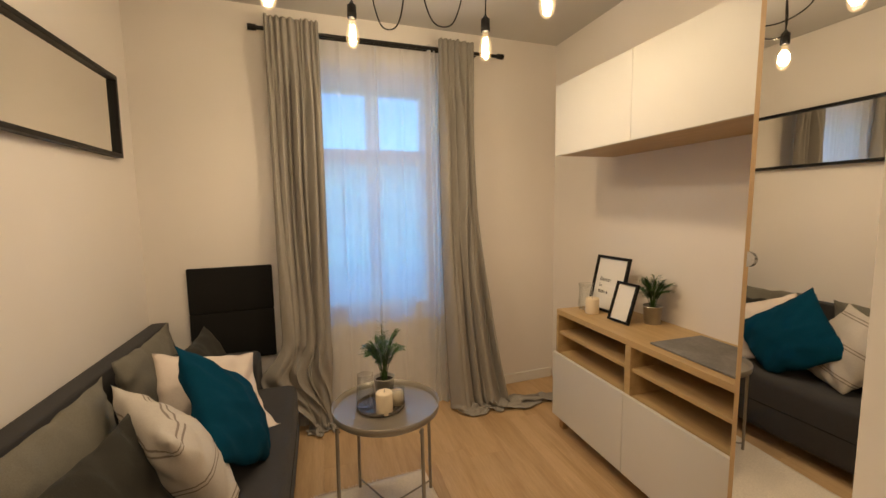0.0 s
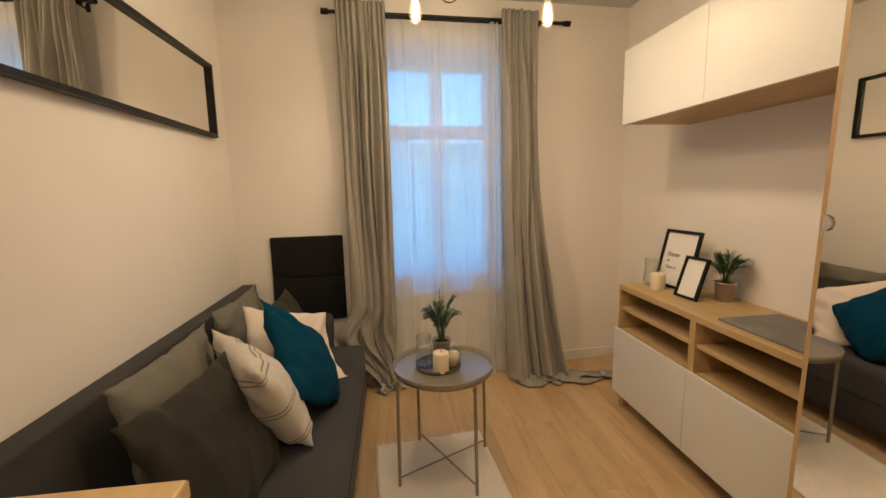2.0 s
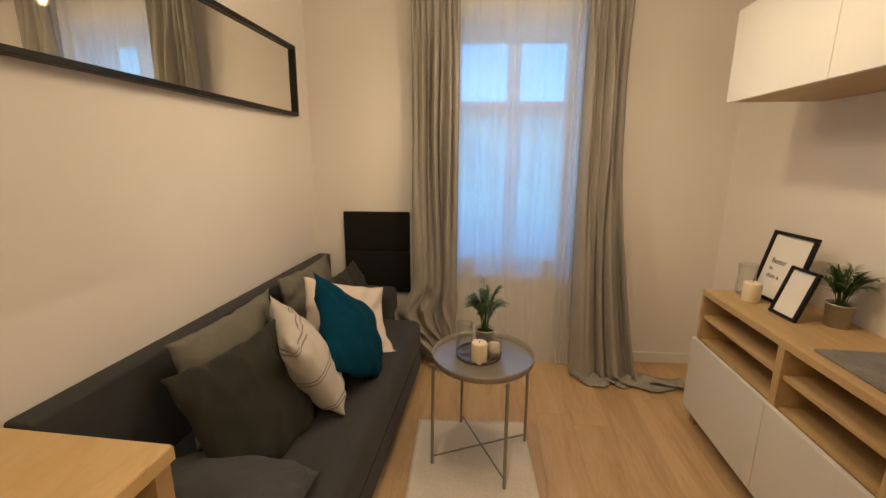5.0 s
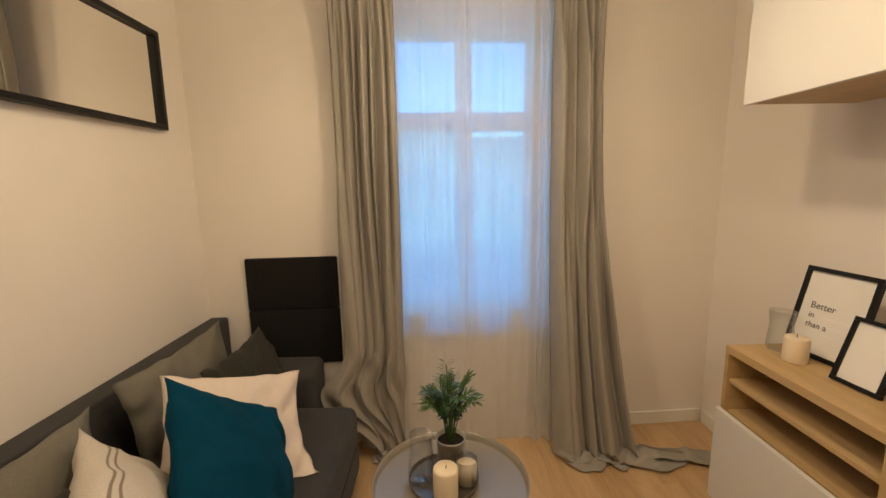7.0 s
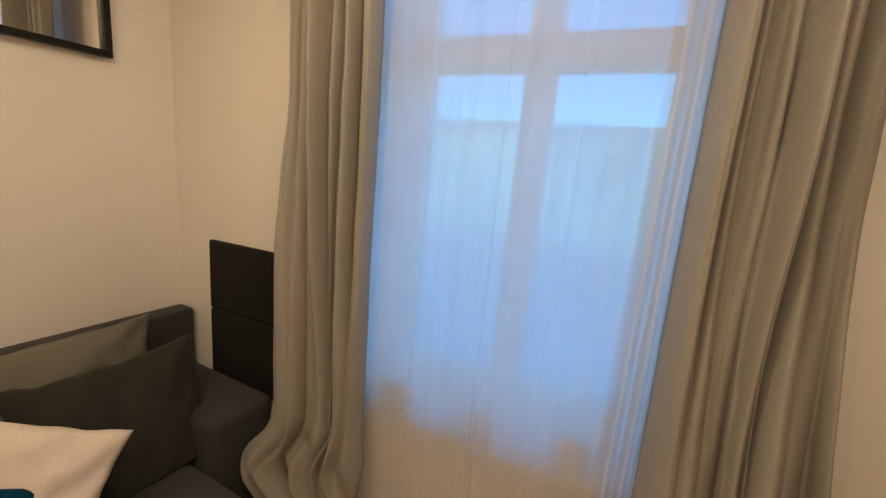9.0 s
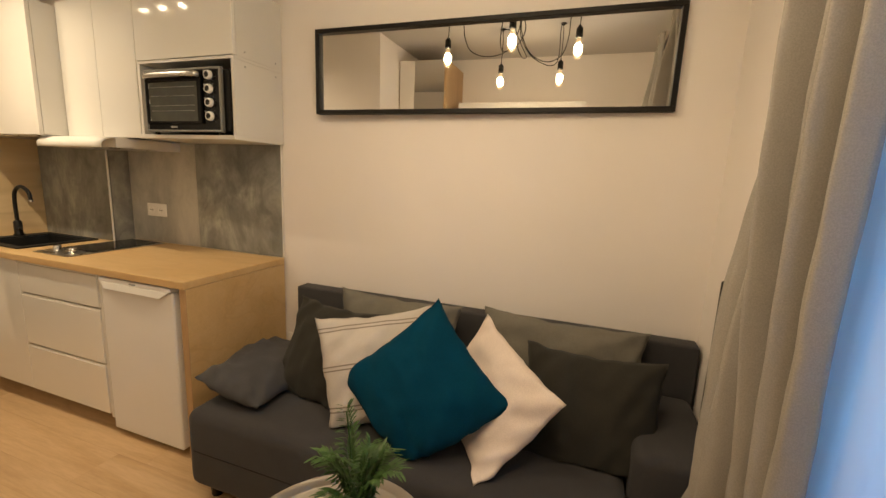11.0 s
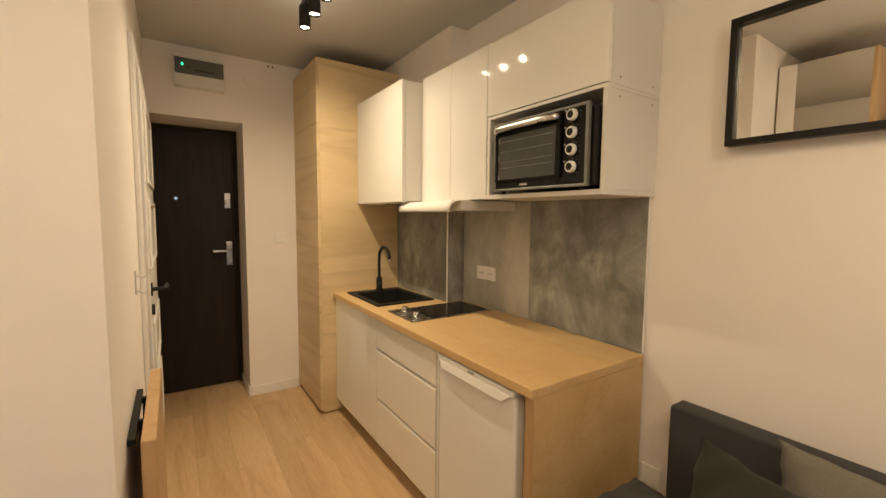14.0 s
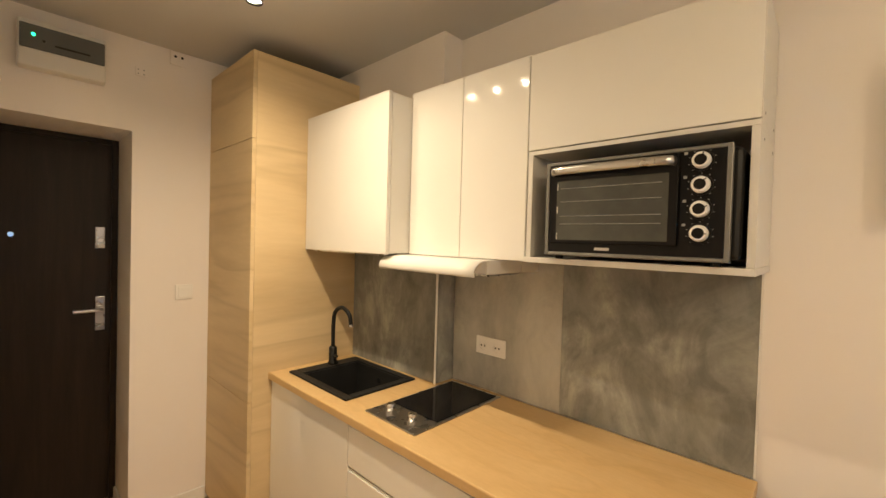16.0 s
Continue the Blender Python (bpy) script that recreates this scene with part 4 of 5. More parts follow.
A4 = axes((2.505, -0.665, UZ + 0.001), (0.1, -1, 0), (0.24, 0, 1))
pic = picture(A4, 0.245, 0.325, 0.016, "black-framed print with black lettering, leaning on the wall")
words("Better", pose(-0.075, 0.175, 0, 0, 0, 0), 0.034, pic)
words("in", pose(-0.072, 0.14, 0, 0, 0, 0), 0.03, pic)
words("than a", pose(-0.072, 0.105, 0, 0, 0, 0), 0.03, pic)
for k in range(3):
    part("grey_line", box(-0.03 + 0.01 * k, 0.075 - 0.02 * k, 0.146 - 0.03 * k, 0.152 - 0.03 * k, -0.001, -0.0004), SOCKETW, pic, local=True)
picture(axes((2.435, -0.872, UZ + 0.001), (0.06, -1, 0), (0.32, 0, 1)), 0.145, 0.215, 0.013, "small black frame with a blank white sheet")
mt = thing("table_mat", (2.48, -1.42, UZ), "grey herringbone woven mat lying on the unit", "mat")
part("weave", box(2.335, 2.63, -1.68, -1.20, UZ + 0.0005, UZ + 0.010, 0.003), MAT, mt)


# ---- lamps ----
pend = thing("pendant_lamp", (1.33, -1.0, H), "black spider pendant lamp with five lit filament bulbs", "lamp")
part("ceiling_rose", lathe([(0, -0.03), (0.05, -0.03), (0.058, -0.024), (0.058, -0.001), (0, -0.001)], (1.33, -1.0, H)), BLACKM, pend, smooth=True)
PULL = [(0.10, -0.33), (-0.07, -0.36), (-0.06, -0.33), (0.08, -0.34), (0.13, -0.25)]
for k, (bx, by, bz) in enumerate(BULBS):
    part("ceiling_hook", lathe([(0, -0.022), (0.006, -0.02), (0.010, -0.008), (0.023, -0.006), (0.024, -0.001), (0, -0.001)], (bx, by, H), 18), BLACKM, pend, smooth=True)
    a, b = Vector((1.33, -1.0, H - 0.03)), Vector((bx, by, H - 0.018))
    side = Vector((-(b - a).y, (b - a).x, 0)).normalized() * PULL[k][0]
    low = PULL[k][1]
    pts = [a.lerp(b, q) + side * sw + Vector((0, 0, low * dz)) for q, sw, dz in ((0, 0, 0), (0.04, -0.3, 0.42), (0.17, 0.25, 0.82), (0.42, 0.9, 1.0), (0.66, 0.95, 0.93), (0.765, 0.8, 0.66), (0.80, 0.6, 0.30), (0.875, 0.35, 0.03), (0.96, 0.08, -0.03), (1, 0, 0.0))]
    part("cord", tube(spline(pts, 10), 0.0032), BLACKP, pend, "thin black textile cord")
    part("cord", tube(spline([b, b + Vector((0.006, 0.004, -0.09)), (bx, by, bz + 0.125)], 6), 0.0032), BLACKP, pend, "thin black textile cord")
    part("socket", lathe([(0, 0.132), (0.008, 0.132), (0.012, 0.122), (0.021, 0.116), (0.022, 0.062), (0.018, 0.058), (0, 0.058)], (bx, by, bz), 20), BLACKM, pend, smooth=True)
    env = part("bulb", lathe([(0.012, 0.06), (0.014, 0.045), (0.023, 0.018), (0.030, -0.016), (0.0305, -0.036), (0.024, -0.058), (0.012, -0.070), (0, -0.073)], (bx, by, bz), 24), BULBG, pend, "lit clear filament bulb", True)
    env.visible_shadow = False
    bm = bmesh.new()
    for q in range(5):
        cx, cy = 0.009 * math.cos(q * math.pi * 0.4), 0.009 * math.sin(q * math.pi * 0.4)
        add_rod(bm, (bx + cx, by + cy, bz + 0.03), (bx + cx * 1.6, by + cy * 1.5, bz - 0.046), 0.0022, 6)
    part("filament", bm, FILAMENT, env).visible_shadow = False

track = thing("spot_lamp", (0.91, -3.27, H), "black ceiling bar with three lit cylinder spots", "lamp")
part("bar", box(0.885, 0.935, -3.53, -3.02, H - 0.03, H - 0.001, 0.004), BLACKM, track)
for sx, sy in SPOTS:
    part("arm", rod((sx - 0.02, sy, H - 0.03), (sx, sy, H - 0.055), 0.007), BLACKM, track)
    hd = part("spot_head", lathe([(0, -0.045), (0.025, -0.045), (0.0285, -0.049), (0.0285, -0.156), (0.026, -0.156), (0.026, -0.146), (0, -0.146)], (sx, sy, H), 28), BLACKM, track, smooth=True)
    hd.visible_shadow = False
    part("lamp_face", lathe([(0, -0.1475), (0.0255, -0.1475)], (sx, sy, H), 24), SPOTFACE, hd).visible_shadow = False

# ---- kitchen ----
KX = 0.618
tall = thing("tall_cabinet", (0.42, -4.25, 0), "tall pale oak cabinet with three front panels", "cabinet")
part("side_panel", box(0.126, 0.712, -3.968, -3.95, 0.012, 2.43, 0.001), TALL, tall)
part("carcass", box(0.126, 0.708, FAR_Y + 0.002, -3.9685, 0.06, 2.428), TALL, tall)
part("plinth", box(0.126, 0.69, FAR_Y + 0.002, -3.97, 0.0, 0.059), TALL, tall)
for z0, z1 in ((0.03, 0.722), (0.726, 2.008), (2.012, 2.43)):
    part("door", box(0.7125, 0.731, FAR_Y + 0.004, -3.951, z0, z1, 0.001), TALL, tall)

base = thing("sink_cabinet", (0.35, -3.6, 0), "white gloss sink base cabinet, handleless", "cabinet")
part("carcass", box(0.13, 0.596, -3.946, -3.272, 0.10, 0.655), SATINW, base)
part("carcass_rail", box(0.57, 0.596, -3.946, -3.272, 0.66, 0.824), SATINW, base)
part("door", box(0.598, KX, -3.944, -3.270, 0.098, 0.820, 0.002), GLOSSW, base, "gloss white door")
part("plinth", box(0.50, 0.515, -3.946, -3.272, 0.0, 0.099), SATINW, base)
drw = thing("drawer_cabinet", (0.35, -2.95, 0), "white gloss cabinet with three handleless drawers", "cabinet")
part("carcass", box(0.02, 0.596, -3.268, -2.64, 0.10, 0.822), SATINW, drw)
part("side_panel", box(0.02, 0.612, -2.6395, -2.622, 0.08, 0.822, 0.001), SATINW, drw)
for z0, z1 in ((0.655, 0.811), (0.368, 0.638), (0.098, 0.350)):
    fr = part("drawer", box(0.598, KX, -3.266, -2.643, z0, z1, 0.002), GLOSSW, drw, "gloss white drawer front")
    part("grip", box(0.598, KX - 0.003, -3.266, -2.643, z1 + 0.0003, z1 + 0.008, 0.002), GLOSSW, fr)
part("plinth", box(0.50, 0.515, -3.268, -2.64, 0.0, 0.099), SATINW, drw)

fr = thing("fridge", (0.33, -2.36, 0), "white under-counter fridge with a closed door", "fridge")
part("body", box(0.06, 0.57, -2.605, -2.14, 0.025, 0.80, 0.006), FRIDGEW, fr)
dr = part("door", box(0.574, 0.622, -2.607, -2.138, 0.035, 0.799, 0.009, seg=3), FRIDGEW, fr, smooth=False)
part("top_strip", box(0.575, 0.63, -2.606, -2.139, 0.8005, 0.8175, 0.003), FRIDGEW, dr)
bm = bmesh.new()
GY0, GY1 = -2.575, -2.172                 # the grip: a lip that narrows downwards and stands off the door
top = [bm.verts.new(q) for q in ((0.624, GY0 - 0.022, 0.8), (0.632, GY0 - 0.022, 0.8), (0.632, GY1 + 0.022, 0.8), (0.624, GY1 + 0.022, 0.8))]
low = [bm.verts.new(q) for q in ((0.6225, GY0 + 0.022, 0.772), (0.642, GY0 + 0.022, 0.769), (0.642, GY1 - 0.022, 0.769), (0.6225, GY1 - 0.022, 0.772))]
bm.faces.new(top)
bm.faces.new(low[::-1])
for k in range(4):
    bm.faces.new((top[k], low[k], low[(k + 1) % 4], top[(k + 1) % 4]))
bmesh.ops.bevel(bm, geom=bm.edges[:], offset=0.002, segments=2, profile=0.5, affect="EDGES")
part("grip", bm, SATINW, dr, "white moulded grip along the top")
part("badge", box(0.6301, 0.6315, -2.395, -2.355, 0.804, 0.813), GREYP, dr)
for y in (-2.58, -2.16):
    part("foot", rod((0.53, y, 0), (0.53, y, 0.027), 0.015), BLACKP, fr)
ep = thing("end_panel", (0.3, -2.076, 0), "oak end panel carrying the worktop", "panel")
part("board", box(0.014, 0.6195, -2.095, -2.058, 0, 0.8245, 0.001), WORKTOP, ep)
part("edge_band", box(0.6198, 0.622, -2.095, -2.058, 0, 0.8245, 0.0006), OAK_V, ep, "thin oak edge band")

# worktop, cut out round sink and hob
SX0, SX1, SY0, SY1 = 0.185, 0.545, -3.85, -3.39
HX0, HX1, HY0, HY1 = 0.062, 0.55, -3.225, -2.965
CT0, CT1, CZ0, CZ1 = -3.949, -2.056, 0.825, 0.86
bm = bmesh.new()
xs, ys = [0.013, HX0, 0.128, SX0, SX1, HX1, 0.632], [CT0, SY0, SY1, -3.276, HY0, HY1, CT1]
keep = []
for i in range(6):
    for j in range(6):
        mx, my = (xs[i] + xs[i + 1]) / 2, (ys[j] + ys[j + 1]) / 2
        if (SX0 < mx < SX1 and SY0 < my < SY1) or (HX0 < mx < HX1 and HY0 < my < HY1) or (mx < 0.128 and my < -3.276):
            continue
        keep.append((i, j))
grid = {}
for i, j in keep:
    q = []
    for a, b in ((i, j), (i + 1, j), (i + 1, j + 1), (i, j + 1)):
        if (a, b) not in grid:
            grid[a, b] = bm.verts.new((xs[a], ys[b], CZ0))
        q.append(grid[a, b])
    bm.faces.new(q)
ex = bmesh.ops.extrude_face_region(bm, geom=bm.faces[:])
bmesh.ops.translate(bm, verts=[v for v in ex["geom"] if isinstance(v, bmesh.types.BMVert)], vec=(0, 0, CZ1 - CZ0))
bmesh.ops.dissolve_limit(bm, angle_limit=0.01, verts=bm.verts[:], edges=bm.edges[:])
wt = thing("worktop", (0.3, -3.0, CZ0), "oak-look kitchen worktop with faint knots", "worktop")
slab = part("slab", bm, WORKTOP, wt)
part("edge_band", box(0.6321, 0.6335, CT0, CT1, CZ0 + 0.003, CZ1 - 0.003, 0.0005), WORKTOP, wt)
bv = slab.modifiers.new("edge", "BEVEL")
bv.width, bv.segments, bv.limit_method = 0.004, 2, "ANGLE"

# sink and tap
sink = thing("sink", (0.36, -3.62, CZ1), "square black composite kitchen sink", "sink")
bm = bmesh.new()
for a in ((0.166, SX0 + 0.02, -3.872, -3.372), (SX1 - 0.02, 0.563, -3.872, -3.372), (SX0 + 0.02, SX1 - 0.02, -3.872, -3.80), (SX0 + 0.02, SX1 - 0.02, SY1 - 0.02, -3.372)):
    add_box(bm, *a, CZ1 + 0.0005, CZ1 + 0.010, 0.003)
part("rim", bm, SINKM, sink)
bm = bmesh.new()
bx0, bx1, by0, by1, bz0, bz1 = SX0 + 0.006, SX1 - 0.006, -3.815, SY1 - 0.006, 0.68, CZ1 + 0.0003
for a in ((bx0, bx0 + 0.016, by0, by1, bz0, bz1), (bx1 - 0.016, bx1, by0, by1, bz0, bz1), (bx0 + 0.016, bx1 - 0.016, by0, by0 + 0.016, bz0, bz1), (bx0 + 0.016, bx1 - 0.016, by1 - 0.016, by1, bz0, bz1), (bx0, bx1, by0, by1, bz0 - 0.012, bz0 - 0.0003)):
    add_box(bm, *a, 0.002)
part("basin", bm, SINKM, sink)
part("drain", lathe([(0, 0.004), (0.04, 0.004), (0.043, 0.0)], (0.36, -3.6, bz0), 24), STEEL, sink, smooth=True)
part("overflow", rod((bx0 + 0.016, -3.6, 0.81), (bx0 + 0.020, -3.6, 0.81), 0.014), CHROME, sink)
tap = thing("kitchen_tap", (0.335, -3.84, CZ1 + 0.01), "matt black swan-neck kitchen tap", "tap")
part("body", lathe([(0, 0), (0.026, 0), (0.026, 0.008), (0.021, 0.014), (0.021, 0.085), (0.013, 0.095), (0, 0.095)], (0.335, -3.84, CZ1 + 0.0105), 24), BLACKM, tap, smooth=True)
part("spout", tube(spline([(0.335, -3.84, 0.955), (0.335, -3.84, 1.09), (0.333, -3.825, 1.15), (0.33, -3.77, 1.178), (0.326, -3.71, 1.15), (0.324, -3.695, 1.10)], 8), 0.0105, 12), BLACKM, tap, smooth=True)
part("aerator", rod((0.324, -3.695, 1.10), (0.324, -3.694, 1.088), 0.011), CHROME, tap)
part("lever", tube(spline([(0.335, -3.84, 0.915), (0.345, -3.80, 0.912), (0.352, -3.775, 0.925)], 5), 0.008), BLACKM, tap)

hob = thing("hob", (0.3, -3.095, CZ1), "two-ring black glass hob in a steel rim with two knobs", "hob")
part("rim", box(0.045, 0.562, -3.238, -2.952, CZ1 + 0.0005, CZ1 + 0.006, 0.003), STEEL, hob)
part("glass", box(0.062, 0.435, -3.225, -2.965, CZ1 + 0.0062, CZ1 + 0.009, 0.001), BLACKG, hob)
for y in (-3.172, -3.045):
    k = part("knob", lathe([(0, 0), (0.019, 0), (0.018, 0.022), (0.015, 0.026), (0, 0.026)], (0.485, y, CZ1 + 0.0062), 20), CHROME, hob, "chrome hob knob", True)
    part("pointer", box(0.484, 0.503, y - 0.001, y + 0.001, CZ1 + 0.0325, CZ1 + 0.0335), BLACKP, k)

# splashback: concrete-look panels, chrome corner strip
sb = thing("splashback", (0.01, -3.0, CZ1), "grey concrete-look splashback panels behind the worktop", "splashback")
SZ = 1.478
part("panel", box(0.127, 0.135, -3.948, -3.2685, CZ1 + 0.001, SZ, 0.0006), CONC_D, sb)
part("panel", box(0.012, 0.1265, -3.2745, -3.2665, CZ1 + 0.001, SZ, 0.0006), CONC_D, sb)
part("panel", box(0.003, 0.012, -3.266, -2.693, CZ1 + 0.001, SZ, 0.0006), CONC_L, sb, "paler concrete-look panel")
part("panel", box(0.003, 0.012, -2.692, -2.068, CZ1 + 0.001, SZ, 0.0006), CONC_D, sb)
part("corner_strip", box(0.1355, 0.1425, -3.2725, -3.2625, CZ1 + 0.001, SZ, 0.001), ALU, sb, "bright aluminium corner strip")
part("end_strip", box(0.002, 0.014, -2.0675, -2.063, CZ1 + 0.001, SZ, 0.001), TRIM, sb, "white end strip")
soc = thing("wall_socket", (0.012, -3.035, 1.065), "white double wall socket", "socket")
part("plate", box(0.0125, 0.022, -3.117, -2.953, 1.025, 1.105, 0.003), SOCKETW, soc)
for y in (-3.075, -2.995):
    w = part("outlet", lathe([(0, 0), (0.02, 0), (0.022, 0.004), (0.019, 0.004), (0.018, 0.001), (0, 0.001)], (0, 0, 0), 24), SOCKETW, soc)
    w.data.transform(Matrix.Translation(Vector((0.0222, y, 1.065)) - Vector((0.012, -3.035, 1.065))) @ Matrix.Rotation(radians(90), 4, "Y") @ PLACE[soc])
    for dy in (-0.0095, 0.0095):
        part("hole", rod((0.0225, y + dy, 1.065), (0.0237, y + dy, 1.065), 0.0042, 10), HOLE, w)

# wall units
uc = thing("wall_unit", (0.28, -3.6, 1.478), "white wall unit set forward on the chimney breast", "cabinet", "kitchen wall units")
part("carcass", box(0.127, 0.428, -3.948, -3.277, 1.483, 2.16, 0.001), SATINW, uc)
part("door", box(0.430, 0.449, -3.946, -3.276, 1.478, 2.163, 0.002), SATINW, uc)
part("light_strip", box(0.14, 0.42, -3.90, -3.32, 1.470, 1.4825), STEEL, uc)
um = thing("wall_unit", (0.16, -2.98, 1.478), "white gloss wall unit with two doors over the hood", "cabinet", "kitchen wall units")
part("carcass", box(0.003, 0.298, -3.2745, -2.684, 1.483, 2.178, 0.001), SATINW, um)
for y0, y1 in ((-3.273, -2.983), (-2.980, -2.686)):
    part("door", box(0.300, 0.319, y0, y1, 1.480, 2.180, 0.002), GLOSSW, um, "gloss white door")
uo = thing("wall_unit", (0.16, -2.38, 1.478), "white wall unit with a lift door over an open oven niche", "cabinet", "kitchen wall units")
for nm, a in (("side_panel", (0.003, 0.316, -2.682, -2.664, 1.497, 1.838)), ("side_panel", (0.003, 0.316, -2.071, -2.053, 1.497, 1.838)), ("bottom_panel", (0.003, 0.330, -2.684, -2.051, 1.478, 1.4965)), ("niche_top", (0.003, 0.316, -2.682, -2.053, 1.8385, 1.852)), ("back_panel", (0.003, 0.010, -2.6635, -2.0715, 1.497, 1.838))):
    part(nm, box(*a, 0.0012), SATINW, uo)
part("carcass", box(0.003, 0.298, -2.682, -2.053, 1.8525, 2.172, 0.001), SATINW, uo)
part("lift_door", box(0.300, 0.319, -2.682, -2.053, 1.855, 2.176, 0.002), GLOSSW, uo, "gloss white lift door")
for x, z in ((0.05, 1.815), (0.25, 1.815), (0.05, 1.88), (0.25, 1.88)):
    part("screw_cap", rod((x, -2.0528, z), (x, -2.0515, z), 0.004, 10), GREYP, uo)

hood = thing("cooker_hood", (0.25, -2.98, 1.42), "slim white pull-out cooker hood", "cooker hood")
part("body", box(0.145, 0.37, -3.31, -2.805, 1.425, 1.4775, 0.003), SATINW, hood)
part("rear_body", box(0.0125, 0.1445, -3.262, -2.805, 1.425, 1.4775, 0.002), SATINW, hood)
bm = sheet(6, 14, lambda u, v: Vector((0.37 + 0.075 * math.sin(v * math.pi * 0.6), -3.322 + 0.517 * u, 1.4775 - 0.045 * (1 - math.cos(v * math.pi * 0.6)))))
vis = part("visor", bm, SATINW, hood, smooth=True)
soft(vis, 0, 0.006)
part("filter", box(0.15, 0.36, -3.30, -2.81, 1.419, 1.4245), STEEL, hood)

# oven in the niche
OX = 0.345
ov = thing("mini_oven", (0.2, -2.36, 1.4965), "black and steel tabletop oven with four knobs", "oven")
OY = -2.164                   # the column of knobs
part("casing", box(0.05, OX - 0.02, -2.575, -2.082, 1.513, 1.792, 0.012), BLACKM, ov)
bm = bmesh.new()
for a in ((-2.592, -2.580, 1.508, 1.797), (-2.112, -2.100, 1.508, 1.797), (-2.580, -2.112, 1.508, 1.518), (-2.580, -2.112, 1.787, 1.797)):
    add_box(bm, OX - 0.012, OX + 0.006, *a, 0.002)
part("front_frame", bm, OVENFRAME, ov, "grey steel surround")
part("front_panel", box(OX - 0.010, OX + 0.004, -2.5798, -2.1122, 1.5182, 1.7868, 0.001), BLACKG, ov)
od = part("door", box(OX + 0.0045, OX + 0.016, -2.574, -2.212, 1.545, 1.782, 0.003), BLACKG, ov)
part("window", box(OX + 0.0162, OX + 0.0172, -2.548, -2.234, 1.556, 1.735), OVENGLASS, od, "grey glass oven window")
for z in (1.604, 1.628, 1.672, 1.712):
    part("rack_bar", rod((OX + 0.0178, -2.535, z), (OX + 0.0178, -2.25, z), 0.0009, 6), GREYP, od)
for z in (1.57, 1.65, 1.72):
    part("rack_clip", box(OX + 0.0173, OX + 0.0183, -2.5465, -2.5435, z - 0.012, z + 0.008), STEEL, od)
pts = spline([(OX + 0.014, -2.562, 1.764), (OX + 0.036, -2.548, 1.764), (OX + 0.042, -2.47, 1.764), (OX + 0.042, -2.31, 1.764), (OX + 0.036, -2.236, 1.764), (OX + 0.014, -2.222, 1.764)], 6)
bm = tube(pts, 0.006, 10)
for v in bm.verts:
    v.co.z = 1.764 + (v.co.z - 1.764) * 2.1
part("handle", bm, STEEL, od, "bowed flat brushed steel handle", True)
part("name_plate", box(OX + 0.0046, OX + 0.0052, -2.43, -2.387, 1.527, 1.535), STEEL, ov, "small silver brand mark")
for k in range(4):
    z = 1.760 - 0.0605 * k
    c = Vector((OX + 0.0045, OY, z))
    part("bezel", rod(c + Vector((-0.0003, 0, 0)), c + Vector((0.004, 0, 0)), 0.0265, 28), BLACKP, ov, "black knob bezel")
    kn = part("knob", lathe([(0, 0.004), (0.021, 0.004), (0.0205, 0.014), (0.0175, 0.0195), (0, 0.0195)], (0, 0, 0), 24), ALU, ov, "round silver knob")
    kn.data.transform(Matrix.Translation(c - Vector((0.2, -2.36, 1.4965))) @ Matrix.Rotation(radians(90), 4, "Y") @ PLACE[ov])
    part("knob_centre", rod(c + Vector((0.0192, 0, 0)), c + Vector((0.0202, 0, 0)), 0.0135, 16), BLACKP, kn)
    a = radians(70 - 25 * k)
    part("pointer", box(-0.0012, 0.0012, 0.010, 0.019, 0, 0.001, m=Matrix.Translation(c + Vector((0.0199, 0, 0))) @ Matrix.Rotation(a, 4, "X") @ Matrix.Rotation(radians(90), 4, "Y")), BLACKP, kn)
    bm = bmesh.new()
    for q in range(9):
        a = radians(-50 + 35 * q)
        add_box(bm, OX + 0.0042, OX + 0.0047, OY + 0.030 * math.cos(a) - 0.0016, OY + 0.030 * math.cos(a) + 0.0016, z + 0.029 * math.sin(a) - 0.0009, z + 0.029 * math.sin(a) + 0.0009)
    add_box(bm, OX + 0.0042, OX + 0.0047, OY - 0.040, OY - 0.032, z + 0.018, z + 0.025)
    part("dial_marks", bm, GREYP, ov)
for y in (-2.55, -2.13):
    part("foot", rod((0.33, y, 1.497), (0.33, y, 1.514), 0.012), BLACKP, ov)

# fuse box, vent, switch on the entrance wall
fb = thing("fuse_box", (1.365, FAR_Y, 2.29), "white fuse box with a smoked cover and green light", "fuse box")
part("housing", box(1.21, 1.508, FAR_Y + 0.001, FAR_Y + 0.075, 2.250, 2.450, 0.008), SATINW, fb)
cv = part("cover", box(1.217, 1.501, FAR_Y + 0.0755, FAR_Y + 0.085, 2.325, 2.428, 0.004), SMOKE, fb, "smoked grey flap")
part("breaker_row", box(1.27, 1.39, FAR_Y + 0.0852, FAR_Y + 0.087, 2.352, 2.360), BLACKP, cv)
part("indicator", rod((1.458, FAR_Y + 0.085, 2.385), (1.458, FAR_Y + 0.089, 2.385), 0.0065, 16), GREENLED, cv, "small green indicator light")
part("button", rod((1.425, FAR_Y + 0.085, 2.365), (1.425, FAR_Y + 0.088, 2.365), 0.006, 12), BLACKP, cv)
sw = thing("light_switch", (0.855, FAR_Y, 1.215), "white plastic wall light switch", "switch")
part("plate", box(0.812, 0.897, FAR_Y + 0.001, FAR_Y + 0.010, 1.175, 1.258, 0.003), SOCKETW, sw)
part("rocker", box(0.825, 0.884, FAR_Y + 0.0102, FAR_Y + 0.014, 1.188, 1.245, 0.002), SOCKETW, sw)
